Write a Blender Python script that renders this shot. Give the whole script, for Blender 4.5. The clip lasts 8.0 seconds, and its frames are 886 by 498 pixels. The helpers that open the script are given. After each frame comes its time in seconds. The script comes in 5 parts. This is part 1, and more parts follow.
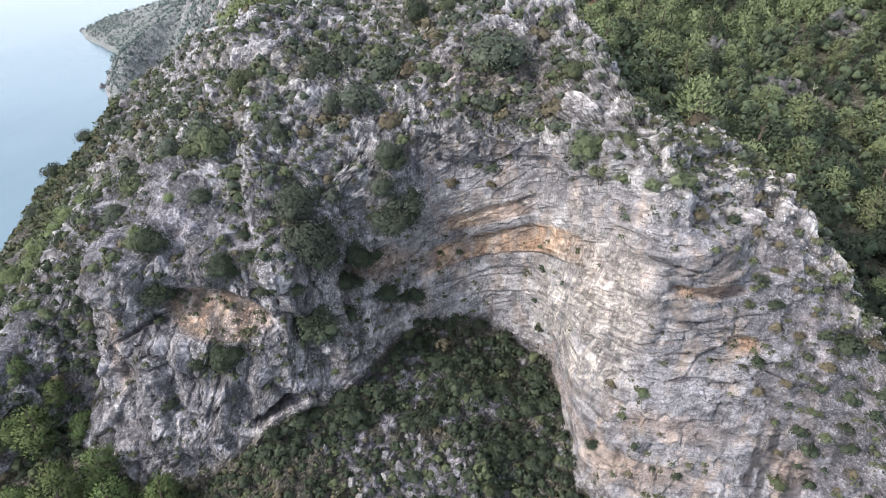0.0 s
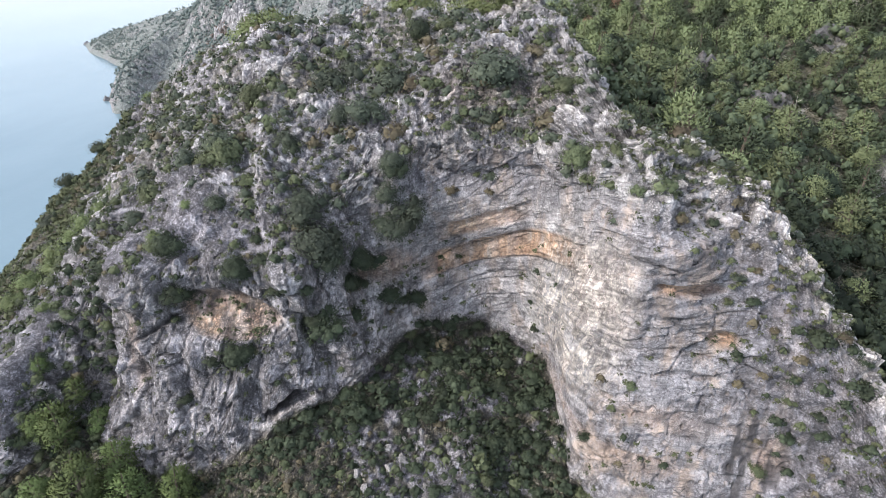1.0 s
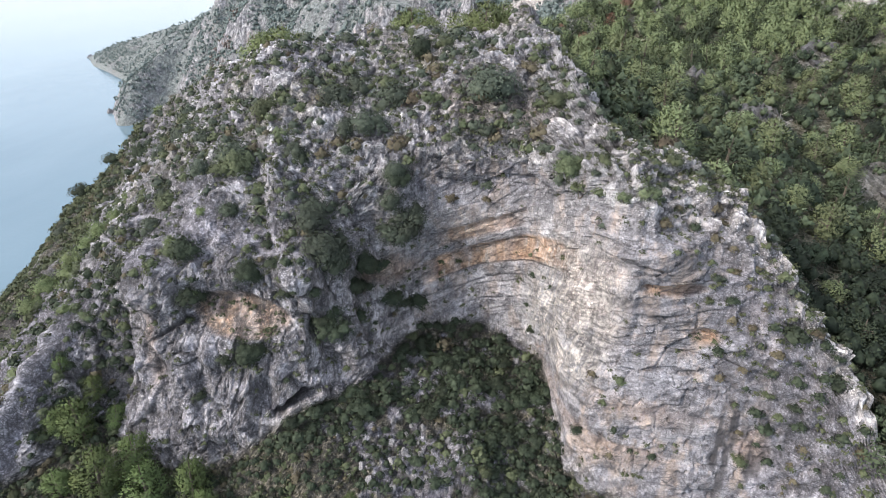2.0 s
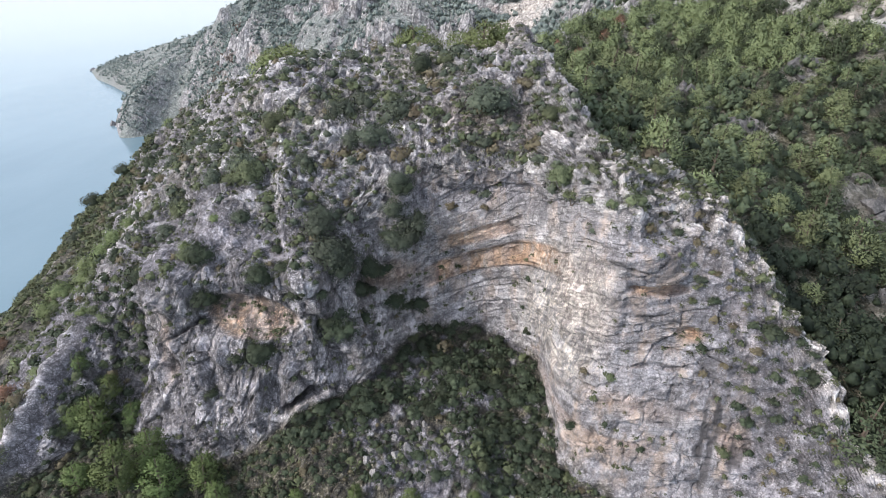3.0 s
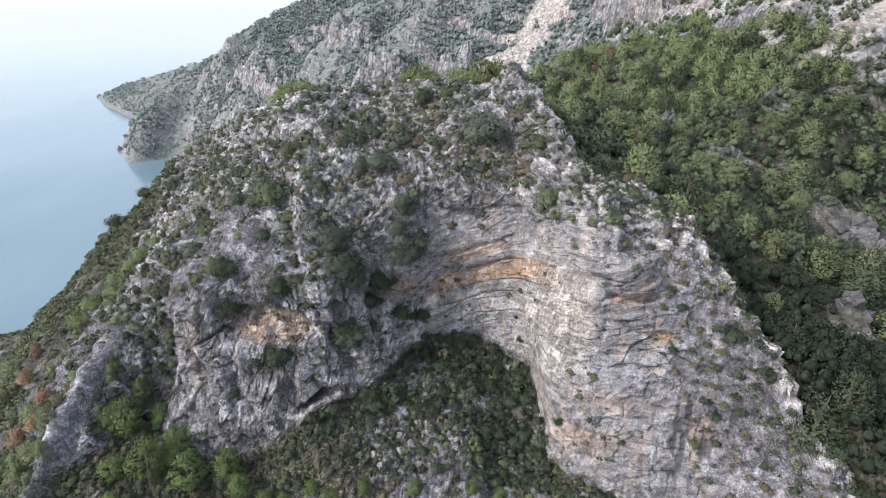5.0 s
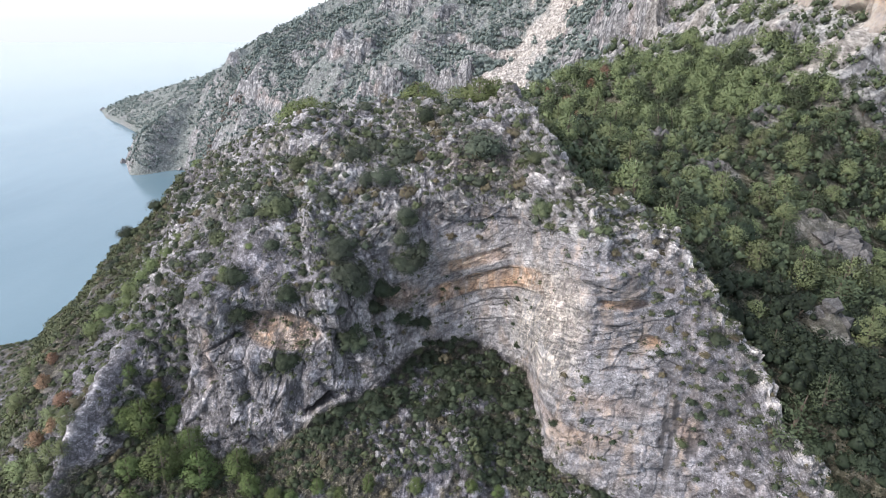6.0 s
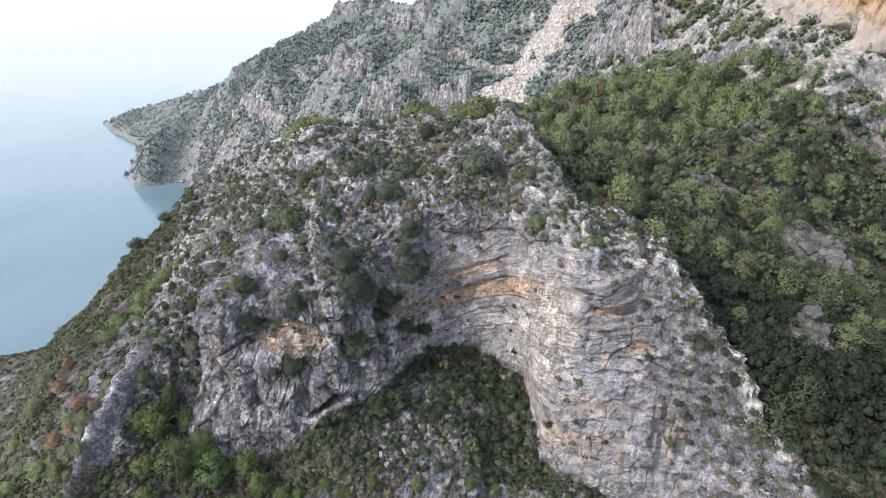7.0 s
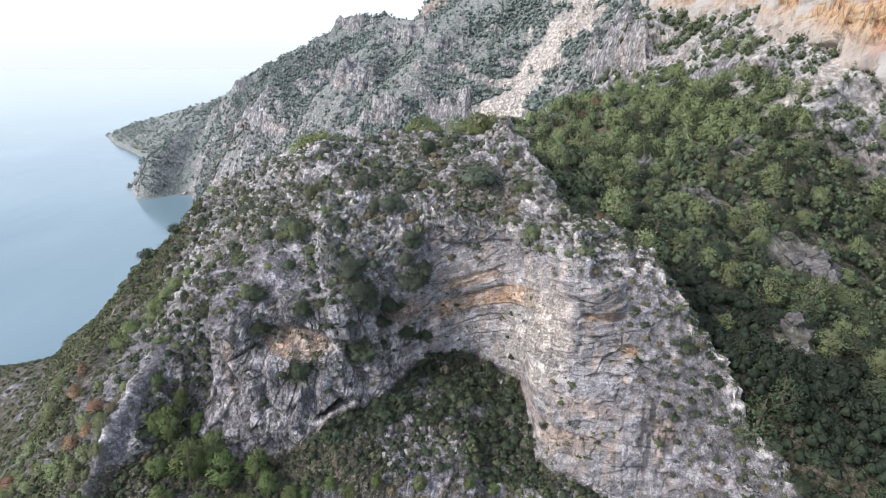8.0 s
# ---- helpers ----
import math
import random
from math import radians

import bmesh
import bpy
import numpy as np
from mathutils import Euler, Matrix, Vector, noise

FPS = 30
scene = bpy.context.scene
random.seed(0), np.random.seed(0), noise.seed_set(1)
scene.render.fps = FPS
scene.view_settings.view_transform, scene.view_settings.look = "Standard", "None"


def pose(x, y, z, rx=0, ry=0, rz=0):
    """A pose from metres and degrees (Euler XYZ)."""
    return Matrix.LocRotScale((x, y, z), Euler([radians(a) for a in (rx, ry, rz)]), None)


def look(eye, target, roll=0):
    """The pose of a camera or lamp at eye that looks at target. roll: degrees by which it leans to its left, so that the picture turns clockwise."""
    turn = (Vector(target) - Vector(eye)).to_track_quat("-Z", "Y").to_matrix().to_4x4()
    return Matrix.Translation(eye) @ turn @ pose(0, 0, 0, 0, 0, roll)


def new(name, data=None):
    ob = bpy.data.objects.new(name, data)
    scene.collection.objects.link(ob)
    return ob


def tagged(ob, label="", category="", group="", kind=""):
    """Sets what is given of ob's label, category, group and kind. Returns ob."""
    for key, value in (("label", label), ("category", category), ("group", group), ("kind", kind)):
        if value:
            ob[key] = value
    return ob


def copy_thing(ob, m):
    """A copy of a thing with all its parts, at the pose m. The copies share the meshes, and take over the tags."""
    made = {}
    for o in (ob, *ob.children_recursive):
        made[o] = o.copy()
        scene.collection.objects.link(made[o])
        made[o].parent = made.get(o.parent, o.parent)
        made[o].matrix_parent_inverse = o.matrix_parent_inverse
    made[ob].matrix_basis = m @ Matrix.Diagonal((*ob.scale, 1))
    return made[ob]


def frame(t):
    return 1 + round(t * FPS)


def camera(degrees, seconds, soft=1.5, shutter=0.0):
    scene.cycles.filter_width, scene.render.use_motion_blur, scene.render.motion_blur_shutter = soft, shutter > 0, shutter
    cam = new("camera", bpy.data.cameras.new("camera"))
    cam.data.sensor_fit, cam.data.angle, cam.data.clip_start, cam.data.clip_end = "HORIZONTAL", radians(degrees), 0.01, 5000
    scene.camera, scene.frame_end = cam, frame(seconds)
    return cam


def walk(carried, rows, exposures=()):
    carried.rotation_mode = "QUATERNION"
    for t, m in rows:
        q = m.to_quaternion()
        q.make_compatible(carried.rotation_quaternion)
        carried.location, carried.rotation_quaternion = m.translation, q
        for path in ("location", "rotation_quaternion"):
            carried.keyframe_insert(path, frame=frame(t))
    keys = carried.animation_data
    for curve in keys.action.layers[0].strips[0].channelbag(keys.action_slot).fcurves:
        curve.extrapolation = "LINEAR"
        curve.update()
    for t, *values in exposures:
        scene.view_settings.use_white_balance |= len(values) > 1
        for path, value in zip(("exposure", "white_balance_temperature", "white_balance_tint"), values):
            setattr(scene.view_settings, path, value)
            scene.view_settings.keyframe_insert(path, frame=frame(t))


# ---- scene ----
cam = camera(74.1, 8.0, soft=0.7)
METRES, EYE, TILT, LEAN, TURN = 40.0, 150.0, -28.0, 0.0, 0.0
ROWS = [
    (0.0, 0.0, 0.0, 0.0, 0.0, 0.0, -0.0),
    (0.5, -0.0005, -0.0556, -0.0136, -0.0, 0.58, 0.02),
    (1.0, -0.0011, -0.112, -0.027, -0.0, 1.14, 0.02),
    (1.5, -0.0017, -0.1687, -0.0405, -0.0, 1.7, 0.02),
    (3.0, -0.0072, -0.3415, -0.085, -0.1, 3.43, 0.01),
    (3.5, -0.0086, -0.3989, -0.101, -0.12, 4.0, 0.02),
    (4.0, -0.0098, -0.4571, -0.1168, -0.13, 4.59, 0.01),
    (4.5, -0.0111, -0.5185, -0.1277, -0.14, 5.17, 0.01),
    (6.0, -0.0152, -0.7099, -0.1599, -0.15, 6.91, 0.01),
    (6.5, -0.0166, -0.7753, -0.172, -0.15, 7.48, 0.01),
    (7.0, -0.018, -0.8415, -0.1844, -0.16, 8.06, 0.02),
    (7.5, -0.0194, -0.9086, -0.1976, -0.17, 8.62, 0.03),
    (8.0, -0.0206, -0.9764, -0.2113, -0.18, 9.18, 0.03),
]
walk(cam, [(t, pose(0, 0, EYE, TILT, LEAN, TURN) @ pose(METRES * x, METRES * y, METRES * z, 90 + pitch, roll, yaw)) for t, x, y, z, yaw, pitch, roll in ROWS],
     exposures=[(0.0, 0.07), (1.5, 0.03), (3.0, -0.02), (4.5, -0.05), (8.0, -0.05)])

# ---- world, sun ----
world = bpy.data.worlds.new("sky")
scene.world = world
world.use_nodes = True
_wn = world.node_tree.nodes
_bg = _wn["Background"]
_sky = _wn.new("ShaderNodeTexSky")
_sky.sky_type = "NISHITA"
_sky.sun_disc = False
SUN_ELEV, SUN_AZ = 36.0, -116.0           # degrees; azimuth from +y towards +x
_sky.sun_elevation = radians(SUN_ELEV)
_sky.sun_rotation = radians(SUN_AZ)
_sky.air_density, _sky.dust_density, _sky.ozone_density = 1.0, 1.6, 1.0
_bg.inputs[1].default_value = 0.10
world.node_tree.links.new(_sky.outputs[0], _bg.inputs[0])
_veil = _wn.new("ShaderNodeBackground")               # thin even cloud over the whole sky
_veil.inputs[0].default_value, _veil.inputs[1].default_value = (0.88, 0.95, 1.095, 1), 0.92
_both = _wn.new("ShaderNodeAddShader")
world.node_tree.links.new(_bg.outputs[0], _both.inputs[0])
world.node_tree.links.new(_veil.outputs[0], _both.inputs[1])
world.node_tree.links.new(_both.outputs[0], _wn["World Output"].inputs["Surface"])
_sun = bpy.data.lights.new("sun", "SUN")
_sun.energy, _sun.angle, _sun.color = 3.7, radians(9), (1.0, 0.935, 0.87)
_sd = Vector((math.sin(radians(SUN_AZ)) * math.cos(radians(SUN_ELEV)), math.cos(radians(SUN_AZ)) * math.cos(radians(SUN_ELEV)), math.sin(radians(SUN_ELEV))))
new("sun", _sun).matrix_world = look(_sd * 300, (0, 0, 0))


# ---- noise, on whole arrays ----
def hash3(i, j, k, seed=0):
    n = (i.astype(np.int64) * 374761393 + j.astype(np.int64) * 668265263 + k.astype(np.int64) * 2147483647 + seed * 1274126177) & 0xFFFFFFFF
    n = ((n ^ (n >> 13)) * 1274126177) & 0xFFFFFFFF
    n = ((n ^ (n >> 16)) * 2246822519) & 0xFFFFFFFF
    return ((n ^ (n >> 15)) & 0xFFFFFF) / float(0xFFFFFF)


def value_noise(x, y, z, seed=0):
    """Smooth noise, about -1 to 1."""
    i, j, k = np.floor(x), np.floor(y), np.floor(z)
    u, v, w = x - i, y - j, z - k
    u, v, w = (a * a * a * (a * (a * 6 - 15) + 10) for a in (u, v, w))
    out = 0.0
    for di, a in ((0, 1 - u), (1, u)):
        for dj, b in ((0, 1 - v), (1, v)):
            for dk, c in ((0, 1 - w), (1, w)):
                out = out + hash3(i + di, j + dj, k + dk, seed) * a * b * c
    return out * 2 - 1


def fbm(x, y, z, octaves=4, seed=0, ridged=False):
    total, amp, norm = 0.0, 1.0, 0.0
    for o in range(octaves):
        n = value_noise(x * 2 ** o + o * 17.3, y * 2 ** o - o * 9.1, z * 2 ** o + o * 4.7, seed + o)
        total = total + amp * (1 - 2 * np.abs(n) if ridged else n)
        norm += amp
        amp *= 0.5
    return total / norm


def worley(x, y, z, seed=0):
    """Distances to the nearest and the second nearest of scattered points, and the nearest's own number."""
    i0, j0, k0 = np.floor(x), np.floor(y), np.floor(z)
    f1, f2, own = np.full(x.shape, 9.0), np.full(x.shape, 9.0), np.zeros(x.shape)
    for di in (-1, 0, 1):
        for dj in (-1, 0, 1):
            for dk in (-1, 0, 1):
                i, j, k = i0 + di, j0 + dj, k0 + dk
                d = np.sqrt((i + hash3(i, j, k, seed + 11) - x) ** 2 + (j + hash3(i, j, k, seed + 23) - y) ** 2 + (k + hash3(i, j, k, seed + 37) - z) ** 2)
                near = d < f1
                f2 = np.where(near, f1, np.minimum(f2, d))
                own = np.where(near, hash3(i, j, k, seed + 51), own)
                f1 = np.where(near, d, f1)
    return f1, f2, own


def step(a, b, x):
    t = np.clip((x - a) / (b - a), 0, 1)
    return t * t * (3 - 2 * t)


def blob(x, z, cx, cz, rx, rz, soft=0.35):
    """1 inside an ellipse of the face, fading to 0 at its rim."""
    d = np.sqrt(((x - cx) / rx) ** 2 + ((z - cz) / rz) ** 2)
    return 1 - step(1 - soft, 1 + soft, d)


def glide(xs, ys, x):
    """A smooth curve through the knots that does not overshoot."""
    xs, ys = np.asarray(xs, float), np.asarray(ys, float)
    h, s = np.diff(xs), np.diff(ys) / np.diff(xs)
    m = np.zeros(len(xs))
    m[0], m[-1] = s[0], s[-1]
    same = s[1:] * s[:-1] > 0
    m[1:-1] = np.where(same, 3 * (h[1:] + h[:-1]) / ((2 * h[1:] + h[:-1]) / np.where(same, s[:-1], 1) + (h[1:] + 2 * h[:-1]) / np.where(same, s[1:], 1)), 0)
    k = np.clip(np.searchsorted(xs, x) - 1, 0, len(h) - 1)
    t = (x - xs[k]) / h[k]
    t2, t3 = t * t, t * t * t
    return (2 * t3 - 3 * t2 + 1) * ys[k] + (t3 - 2 * t2 + t) * h[k] * m[k] + (3 * t2 - 2 * t3) * ys[k + 1] + (t3 - t2) * h[k] * m[k + 1]


def grid_mesh(name, P, material, smooth=True):
    """A sheet from a grid of places, rows by columns."""
    r, c = P.shape[:2]
    me = bpy.data.meshes.new(name)
    idx = np.arange(r * c).reshape(r, c)
    q = np.stack([idx[:-1, :-1], idx[:-1, 1:], idx[1:, 1:], idx[1:, :-1]], -1).reshape(-1, 4)
    fill_mesh(me, P.reshape(-1, 3), q, material, smooth)
    return me


def fill_mesh(me, verts, faces, material, smooth=False, normals=None):
    n = faces.shape[1]
    me.vertices.add(len(verts))
    me.vertices.foreach_set("co", np.ascontiguousarray(verts, np.float32).ravel())
    me.loops.add(faces.size)
    me.loops.foreach_set("vertex_index", np.ascontiguousarray(faces, np.int32).ravel())
    me.polygons.add(len(faces))
    me.polygons.foreach_set("loop_start", np.arange(0, faces.size, n, dtype=np.int32))
    me.polygons.foreach_set("use_smooth", np.full(len(faces), smooth))
    me.update(calc_edges=True)
    if normals is not None and np.abs(normals).max() > 0:
        me.normals_split_custom_set_from_vertices(np.ascontiguousarray(normals, np.float32))
    for m in (material if isinstance(material, (list, tuple)) else [material]):
        me.materials.append(m)
    return me


def paint(me, name, values):
    a = me.attributes.new(name, "FLOAT", "POINT")
    a.data.foreach_set("value", np.ascontiguousarray(values, np.float32).ravel())


def grid_normals(P):
    n = np.cross(np.gradient(P, axis=1), np.gradient(P, axis=0))
    n /= np.maximum(np.linalg.norm(n, axis=-1, keepdims=True), 1e-6)
    return n


# ---- materials ----
def mat(name):
    m = bpy.data.materials.new(name)
    m.use_nodes = True
    nt = m.node_tree
    return m, nt, nt.nodes["Principled BSDF"]


def noise_tex(nt, coord, scale, detail=5, rough=0.6, stretch=(1, 1, 1), lean=0.0):
    if lean:
        turn = nt.nodes.new("ShaderNodeMapping")
        turn.inputs["Rotation"].default_value = (0, lean, 0)
        nt.links.new(coord, turn.inputs["Vector"])
        coord = turn.outputs[0]
    mp = nt.nodes.new("ShaderNodeMapping")
    mp.inputs["Scale"].default_value = stretch
    nt.links.new(coord, mp.inputs["Vector"])
    n = nt.nodes.new("ShaderNodeTexNoise")
    n.inputs["Scale"].default_value, n.inputs["Detail"].default_value, n.inputs["Roughness"].default_value = scale, detail, rough
    nt.links.new(mp.outputs[0], n.inputs["Vector"])
    return n.outputs["Fac"]


def ramp(nt, fac, *stops):
    r = nt.nodes.new("ShaderNodeValToRGB")
    while len(r.color_ramp.elements) < len(stops):
        r.color_ramp.elements.new(0.5)
    for e, (p, c) in zip(r.color_ramp.elements, stops):
        e.position, e.color = p, (*c, 1) if len(c) == 3 else c
    nt.links.new(fac, r.inputs[0])
    return r.outputs[0]


def mixc(nt, fac, a, b, kind="MIX"):
    m = nt.nodes.new("ShaderNodeMix")
    m.data_type, m.blend_type = "RGBA", kind
    for sock, v in ((m.inputs[0], fac), (m.inputs[6], a), (m.inputs[7], b)):
        if isinstance(v, (int, float)):
            sock.default_value = v
        elif isinstance(v, tuple):
            sock.default_value = (*v, 1)
        else:
            nt.links.new(v, sock)
    return m.outputs[2]


def sums(nt, op, a, b):
    m = nt.nodes.new("ShaderNodeMath")
    m.operation = op
    for sock, v in ((m.inputs[0], a), (m.inputs[1], b)):
        if isinstance(v, (int, float)):
            sock.default_value = v
        else:
            nt.links.new(v, sock)
    return m.outputs[0]


def attr(nt, name):
    a = nt.nodes.new("ShaderNodeAttribute")
    a.attribute_name = name
    return a.outputs["Fac"]


def bump(nt, bsdf, height, strength, distance):
    b = nt.nodes.new("ShaderNodeBump")
    b.inputs["Strength"].default_value, b.inputs["Distance"].default_value = strength, distance
    nt.links.new(height, b.inputs["Height"])
    nt.links.new(b.outputs[0], bsdf.inputs["Normal"])


def edges(nt, coord, scale, stretch=(1, 1, 1), warp=0.35):
    """Distance to the nearest joint of an irregular block pattern."""
    n = nt.nodes.new("ShaderNodeTexNoise")
    n.inputs["Scale"].default_value, n.inputs["Detail"].default_value = scale * 1.3, 3
    nt.links.new(coord, n.inputs["Vector"])
    mv = nt.nodes.new("ShaderNodeVectorMath")
    mv.operation = "MULTIPLY_ADD"
    nt.links.new(n.outputs["Color"], mv.inputs[0])
    mv.inputs[1].default_value = (warp / scale,) * 3
    nt.links.new(coord, mv.inputs[2])
    mp = nt.nodes.new("ShaderNodeMapping")
    mp.inputs["Scale"].default_value = stretch
    nt.links.new(mv.outputs[0], mp.inputs["Vector"])
    v = nt.nodes.new("ShaderNodeTexVoronoi")
    v.feature = "DISTANCE_TO_EDGE"
    v.inputs["Scale"].default_value = scale
    nt.links.new(mp.outputs[0], v.inputs["Vector"])
    return v.outputs["Distance"]


def facets(nt, coord, scale, stretch=(1, 1, 1), warp=0.35):
    """A number of its own for each block of an irregular block pattern, 0 to 1."""
    n = nt.nodes.new("ShaderNodeTexNoise")
    n.inputs["Scale"].default_value, n.inputs["Detail"].default_value = scale * 1.3, 3
    nt.links.new(coord, n.inputs["Vector"])
    mv = nt.nodes.new("ShaderNodeVectorMath")
    mv.operation = "MULTIPLY_ADD"
    nt.links.new(n.outputs["Color"], mv.inputs[0])
    mv.inputs[1].default_value = (warp / scale,) * 3
    nt.links.new(coord, mv.inputs[2])
    mp = nt.nodes.new("ShaderNodeMapping")
    mp.inputs["Scale"].default_value = stretch
    nt.links.new(mv.outputs[0], mp.inputs["Vector"])
    v = nt.nodes.new("ShaderNodeTexVoronoi")
    v.inputs["Scale"].default_value = scale
    nt.links.new(mp.outputs[0], v.inputs["Vector"])
    sep = nt.nodes.new("ShaderNodeSeparateColor")
    nt.links.new(v.outputs["Color"], sep.inputs[0])
    return sep.outputs[0]


def limestone():
    """Grey karst limestone: pale and dark weathering with some light and shade painted in, joints, runoff streaks,
    ochre where the face broke off, soil between the blocks.
    """
    m, nt, b = mat("limestone")
    co = nt.nodes.new("ShaderNodeTexCoord").outputs["Object"]
    big = noise_tex(nt, co, 0.11, 5, 0.6)
    mid = noise_tex(nt, co, 0.8, 8, 0.72)
    fine = noise_tex(nt, co, 4.2, 6, 0.75)
    v = sums(nt, "ADD", sums(nt, "MULTIPLY", mid, 0.35), sums(nt, "MULTIPLY", fine, 0.65))
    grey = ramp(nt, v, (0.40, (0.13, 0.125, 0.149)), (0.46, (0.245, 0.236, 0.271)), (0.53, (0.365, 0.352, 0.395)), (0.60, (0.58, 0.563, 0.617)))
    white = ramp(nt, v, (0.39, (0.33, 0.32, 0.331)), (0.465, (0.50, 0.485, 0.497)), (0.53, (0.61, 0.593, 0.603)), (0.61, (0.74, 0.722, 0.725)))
    # lit mixes in paler rock, and painted brightness on faces that render dim
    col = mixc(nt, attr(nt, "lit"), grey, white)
    col = mixc(nt, ramp(nt, big, (0.42, (0.35, 0.35, 0.35)), (0.56, (0, 0, 0))), col, mixc(nt, 0.5, col, (0.13, 0.125, 0.13)))
    # runoff streaks
    streak = noise_tex(nt, co, 1.5, 6, 0.7, (1, 1, 0.12))
    col = mixc(nt, sums(nt, "MULTIPLY", ramp(nt, streak, (0.575, (0, 0, 0)), (0.615, (0.8, 0.8, 0.8))), attr(nt, "steep")), col, (0.085, 0.08, 0.085))
    # short dark stains, longer downwards
    spot = noise_tex(nt, co, 2.4, 5, 0.75, (1, 1, 0.45))
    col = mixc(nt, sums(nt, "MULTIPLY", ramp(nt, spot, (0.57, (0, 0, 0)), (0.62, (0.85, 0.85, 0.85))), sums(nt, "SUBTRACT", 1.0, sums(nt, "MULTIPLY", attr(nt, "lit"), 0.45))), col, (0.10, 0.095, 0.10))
    # ochre and rust
    warm = noise_tex(nt, co, 0.35, 5, 0.65, (1, 1, 0.5))
    col = mixc(nt, sums(nt, "MULTIPLY", ramp(nt, warm, (0.50, (0, 0, 0)), (0.62, (0.65, 0.65, 0.65))), attr(nt, "bedded")), col, (0.62, 0.49, 0.40))
    oc = ramp(nt, noise_tex(nt, co, 0.8, 7, 0.7, (1, 1, 0.25)), (0.34, (0.30, 0.185, 0.135)), (0.43, (0.52, 0.335, 0.225)), (0.54, (0.66, 0.47, 0.34)), (0.68, (0.72, 0.63, 0.555)))
    col = mixc(nt, attr(nt, "ochre"), col, oc)
    # bedding
    sep, lay = nt.nodes.new("ShaderNodeSeparateXYZ"), nt.nodes.new("ShaderNodeCombineXYZ")
    nt.links.new(co, sep.inputs[0])
    nt.links.new(sep.outputs[0], lay.inputs[0])
    nt.links.new(sep.outputs[1], lay.inputs[1])
    nt.links.new(attr(nt, "strata"), lay.inputs[2])
    slab = ramp(nt, edges(nt, lay.outputs[0], 0.42, (1, 1, 2.6), 0.16), (0.008, (0.9, 0.9, 0.9)), (0.035, (0, 0, 0)))
    slab2 = ramp(nt, edges(nt, lay.outputs[0], 1.3, (1, 1, 2.0), 0.22), (0.015, (0.5, 0.5, 0.5)), (0.06, (0, 0, 0)))
    where = ramp(nt, noise_tex(nt, co, 0.5, 4, 0.65), (0.48, (0, 0, 0)), (0.56, (0.9, 0.9, 0.9)))
    col = mixc(nt, sums(nt, "MULTIPLY", sums(nt, "MULTIPLY", sums(nt, "MAXIMUM", slab, slab2), where), attr(nt, "bedded")), col, (0.09, 0.085, 0.088))
    bed = noise_tex(nt, lay.outputs[0], 1.0, 7, 0.75, (0.22, 0.22, 1.5))
    col = mixc(nt, sums(nt, "MULTIPLY", ramp(nt, bed, (0.54, (0, 0, 0)), (0.62, (0.6, 0.6, 0.6))), attr(nt, "bedded")), col, (0.14, 0.135, 0.143))
    # pale flowstone
    pale = noise_tex(nt, co, 2.0, 6, 0.72, (1, 1, 0.16), -0.3)
    col = mixc(nt, sums(nt, "MULTIPLY", ramp(nt, pale, (0.48, (0, 0, 0)), (0.53, (0.9, 0.9, 0.9))), attr(nt, "pale")), col, (0.86, 0.79, 0.72))
    # dark beds and streaks, and shade painted inside the slots
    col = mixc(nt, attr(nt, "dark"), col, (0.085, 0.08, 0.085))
    # soil and dry herbs
    soil = ramp(nt, noise_tex(nt, co, 2.6, 6, 0.75), (0.38, (0.075, 0.068, 0.05)), (0.47, (0.21, 0.187, 0.145)), (0.56, (0.46, 0.425, 0.36)))
    humus = ramp(nt, noise_tex(nt, co, 2.6, 6, 0.75), (0.40, (0.045, 0.045, 0.03)), (0.5, (0.11, 0.10, 0.07)), (0.6, (0.28, 0.26, 0.21)))
    col = mixc(nt, attr(nt, "soil"), col, mixc(nt, attr(nt, "humus"), soil, humus))
    col = mixc(nt, 1.0, col, ramp(nt, attr(nt, "tone"), (0.15, (0.62, 0.62, 0.63)), (0.85, (1.3, 1.29, 1.28))), "MULTIPLY")
    # broken faces, each with a random tone of its own
    chip = sums(nt, "ADD", sums(nt, "MULTIPLY", facets(nt, co, 1.25, (1, 1, 0.8), 0.6), 0.5), sums(nt, "MULTIPLY", facets(nt, co, 3.1, (1, 1, 0.9), 0.6), 0.5))
    chipped = mixc(nt, 1.0, col, ramp(nt, chip, (0.15, (0.58, 0.58, 0.59)), (0.85, (1.36, 1.35, 1.34))), "MULTIPLY")
    col = mixc(nt, sums(nt, "SUBTRACT", 1.0, sums(nt, "MULTIPLY", attr(nt, "bedded"), 0.7)), col, chipped)
    # joints at two sizes
    e1, e2 = edges(nt, co, 0.42, (1, 1, 0.8), 0.5), edges(nt, co, 1.5, (1, 1, 1.2), 0.5)
    j1 = ramp(nt, e1, (0.004, (1, 1, 1)), (0.035, (0, 0, 0)))
    j2 = ramp(nt, e2, (0.015, (0.9, 0.9, 0.9)), (0.085, (0, 0, 0)))
    broken = ramp(nt, noise_tex(nt, co, 0.35, 4, 0.6), (0.40, (0.15, 0.15, 0.15)), (0.52, (1, 1, 1)))
    j3 = ramp(nt, edges(nt, co, 3.4, (1, 1, 1.1), 0.5), (0.03, (0.75, 0.75, 0.75)), (0.15, (0, 0, 0)))
    j4 = ramp(nt, edges(nt, co, 0.9, (1, 1, 0.28), 0.3), (0.012, (0.9, 0.9, 0.9)), (0.06, (0, 0, 0)))
    j3 = sums(nt, "MAXIMUM", j3, sums(nt, "MULTIPLY", j4, attr(nt, "steep")))
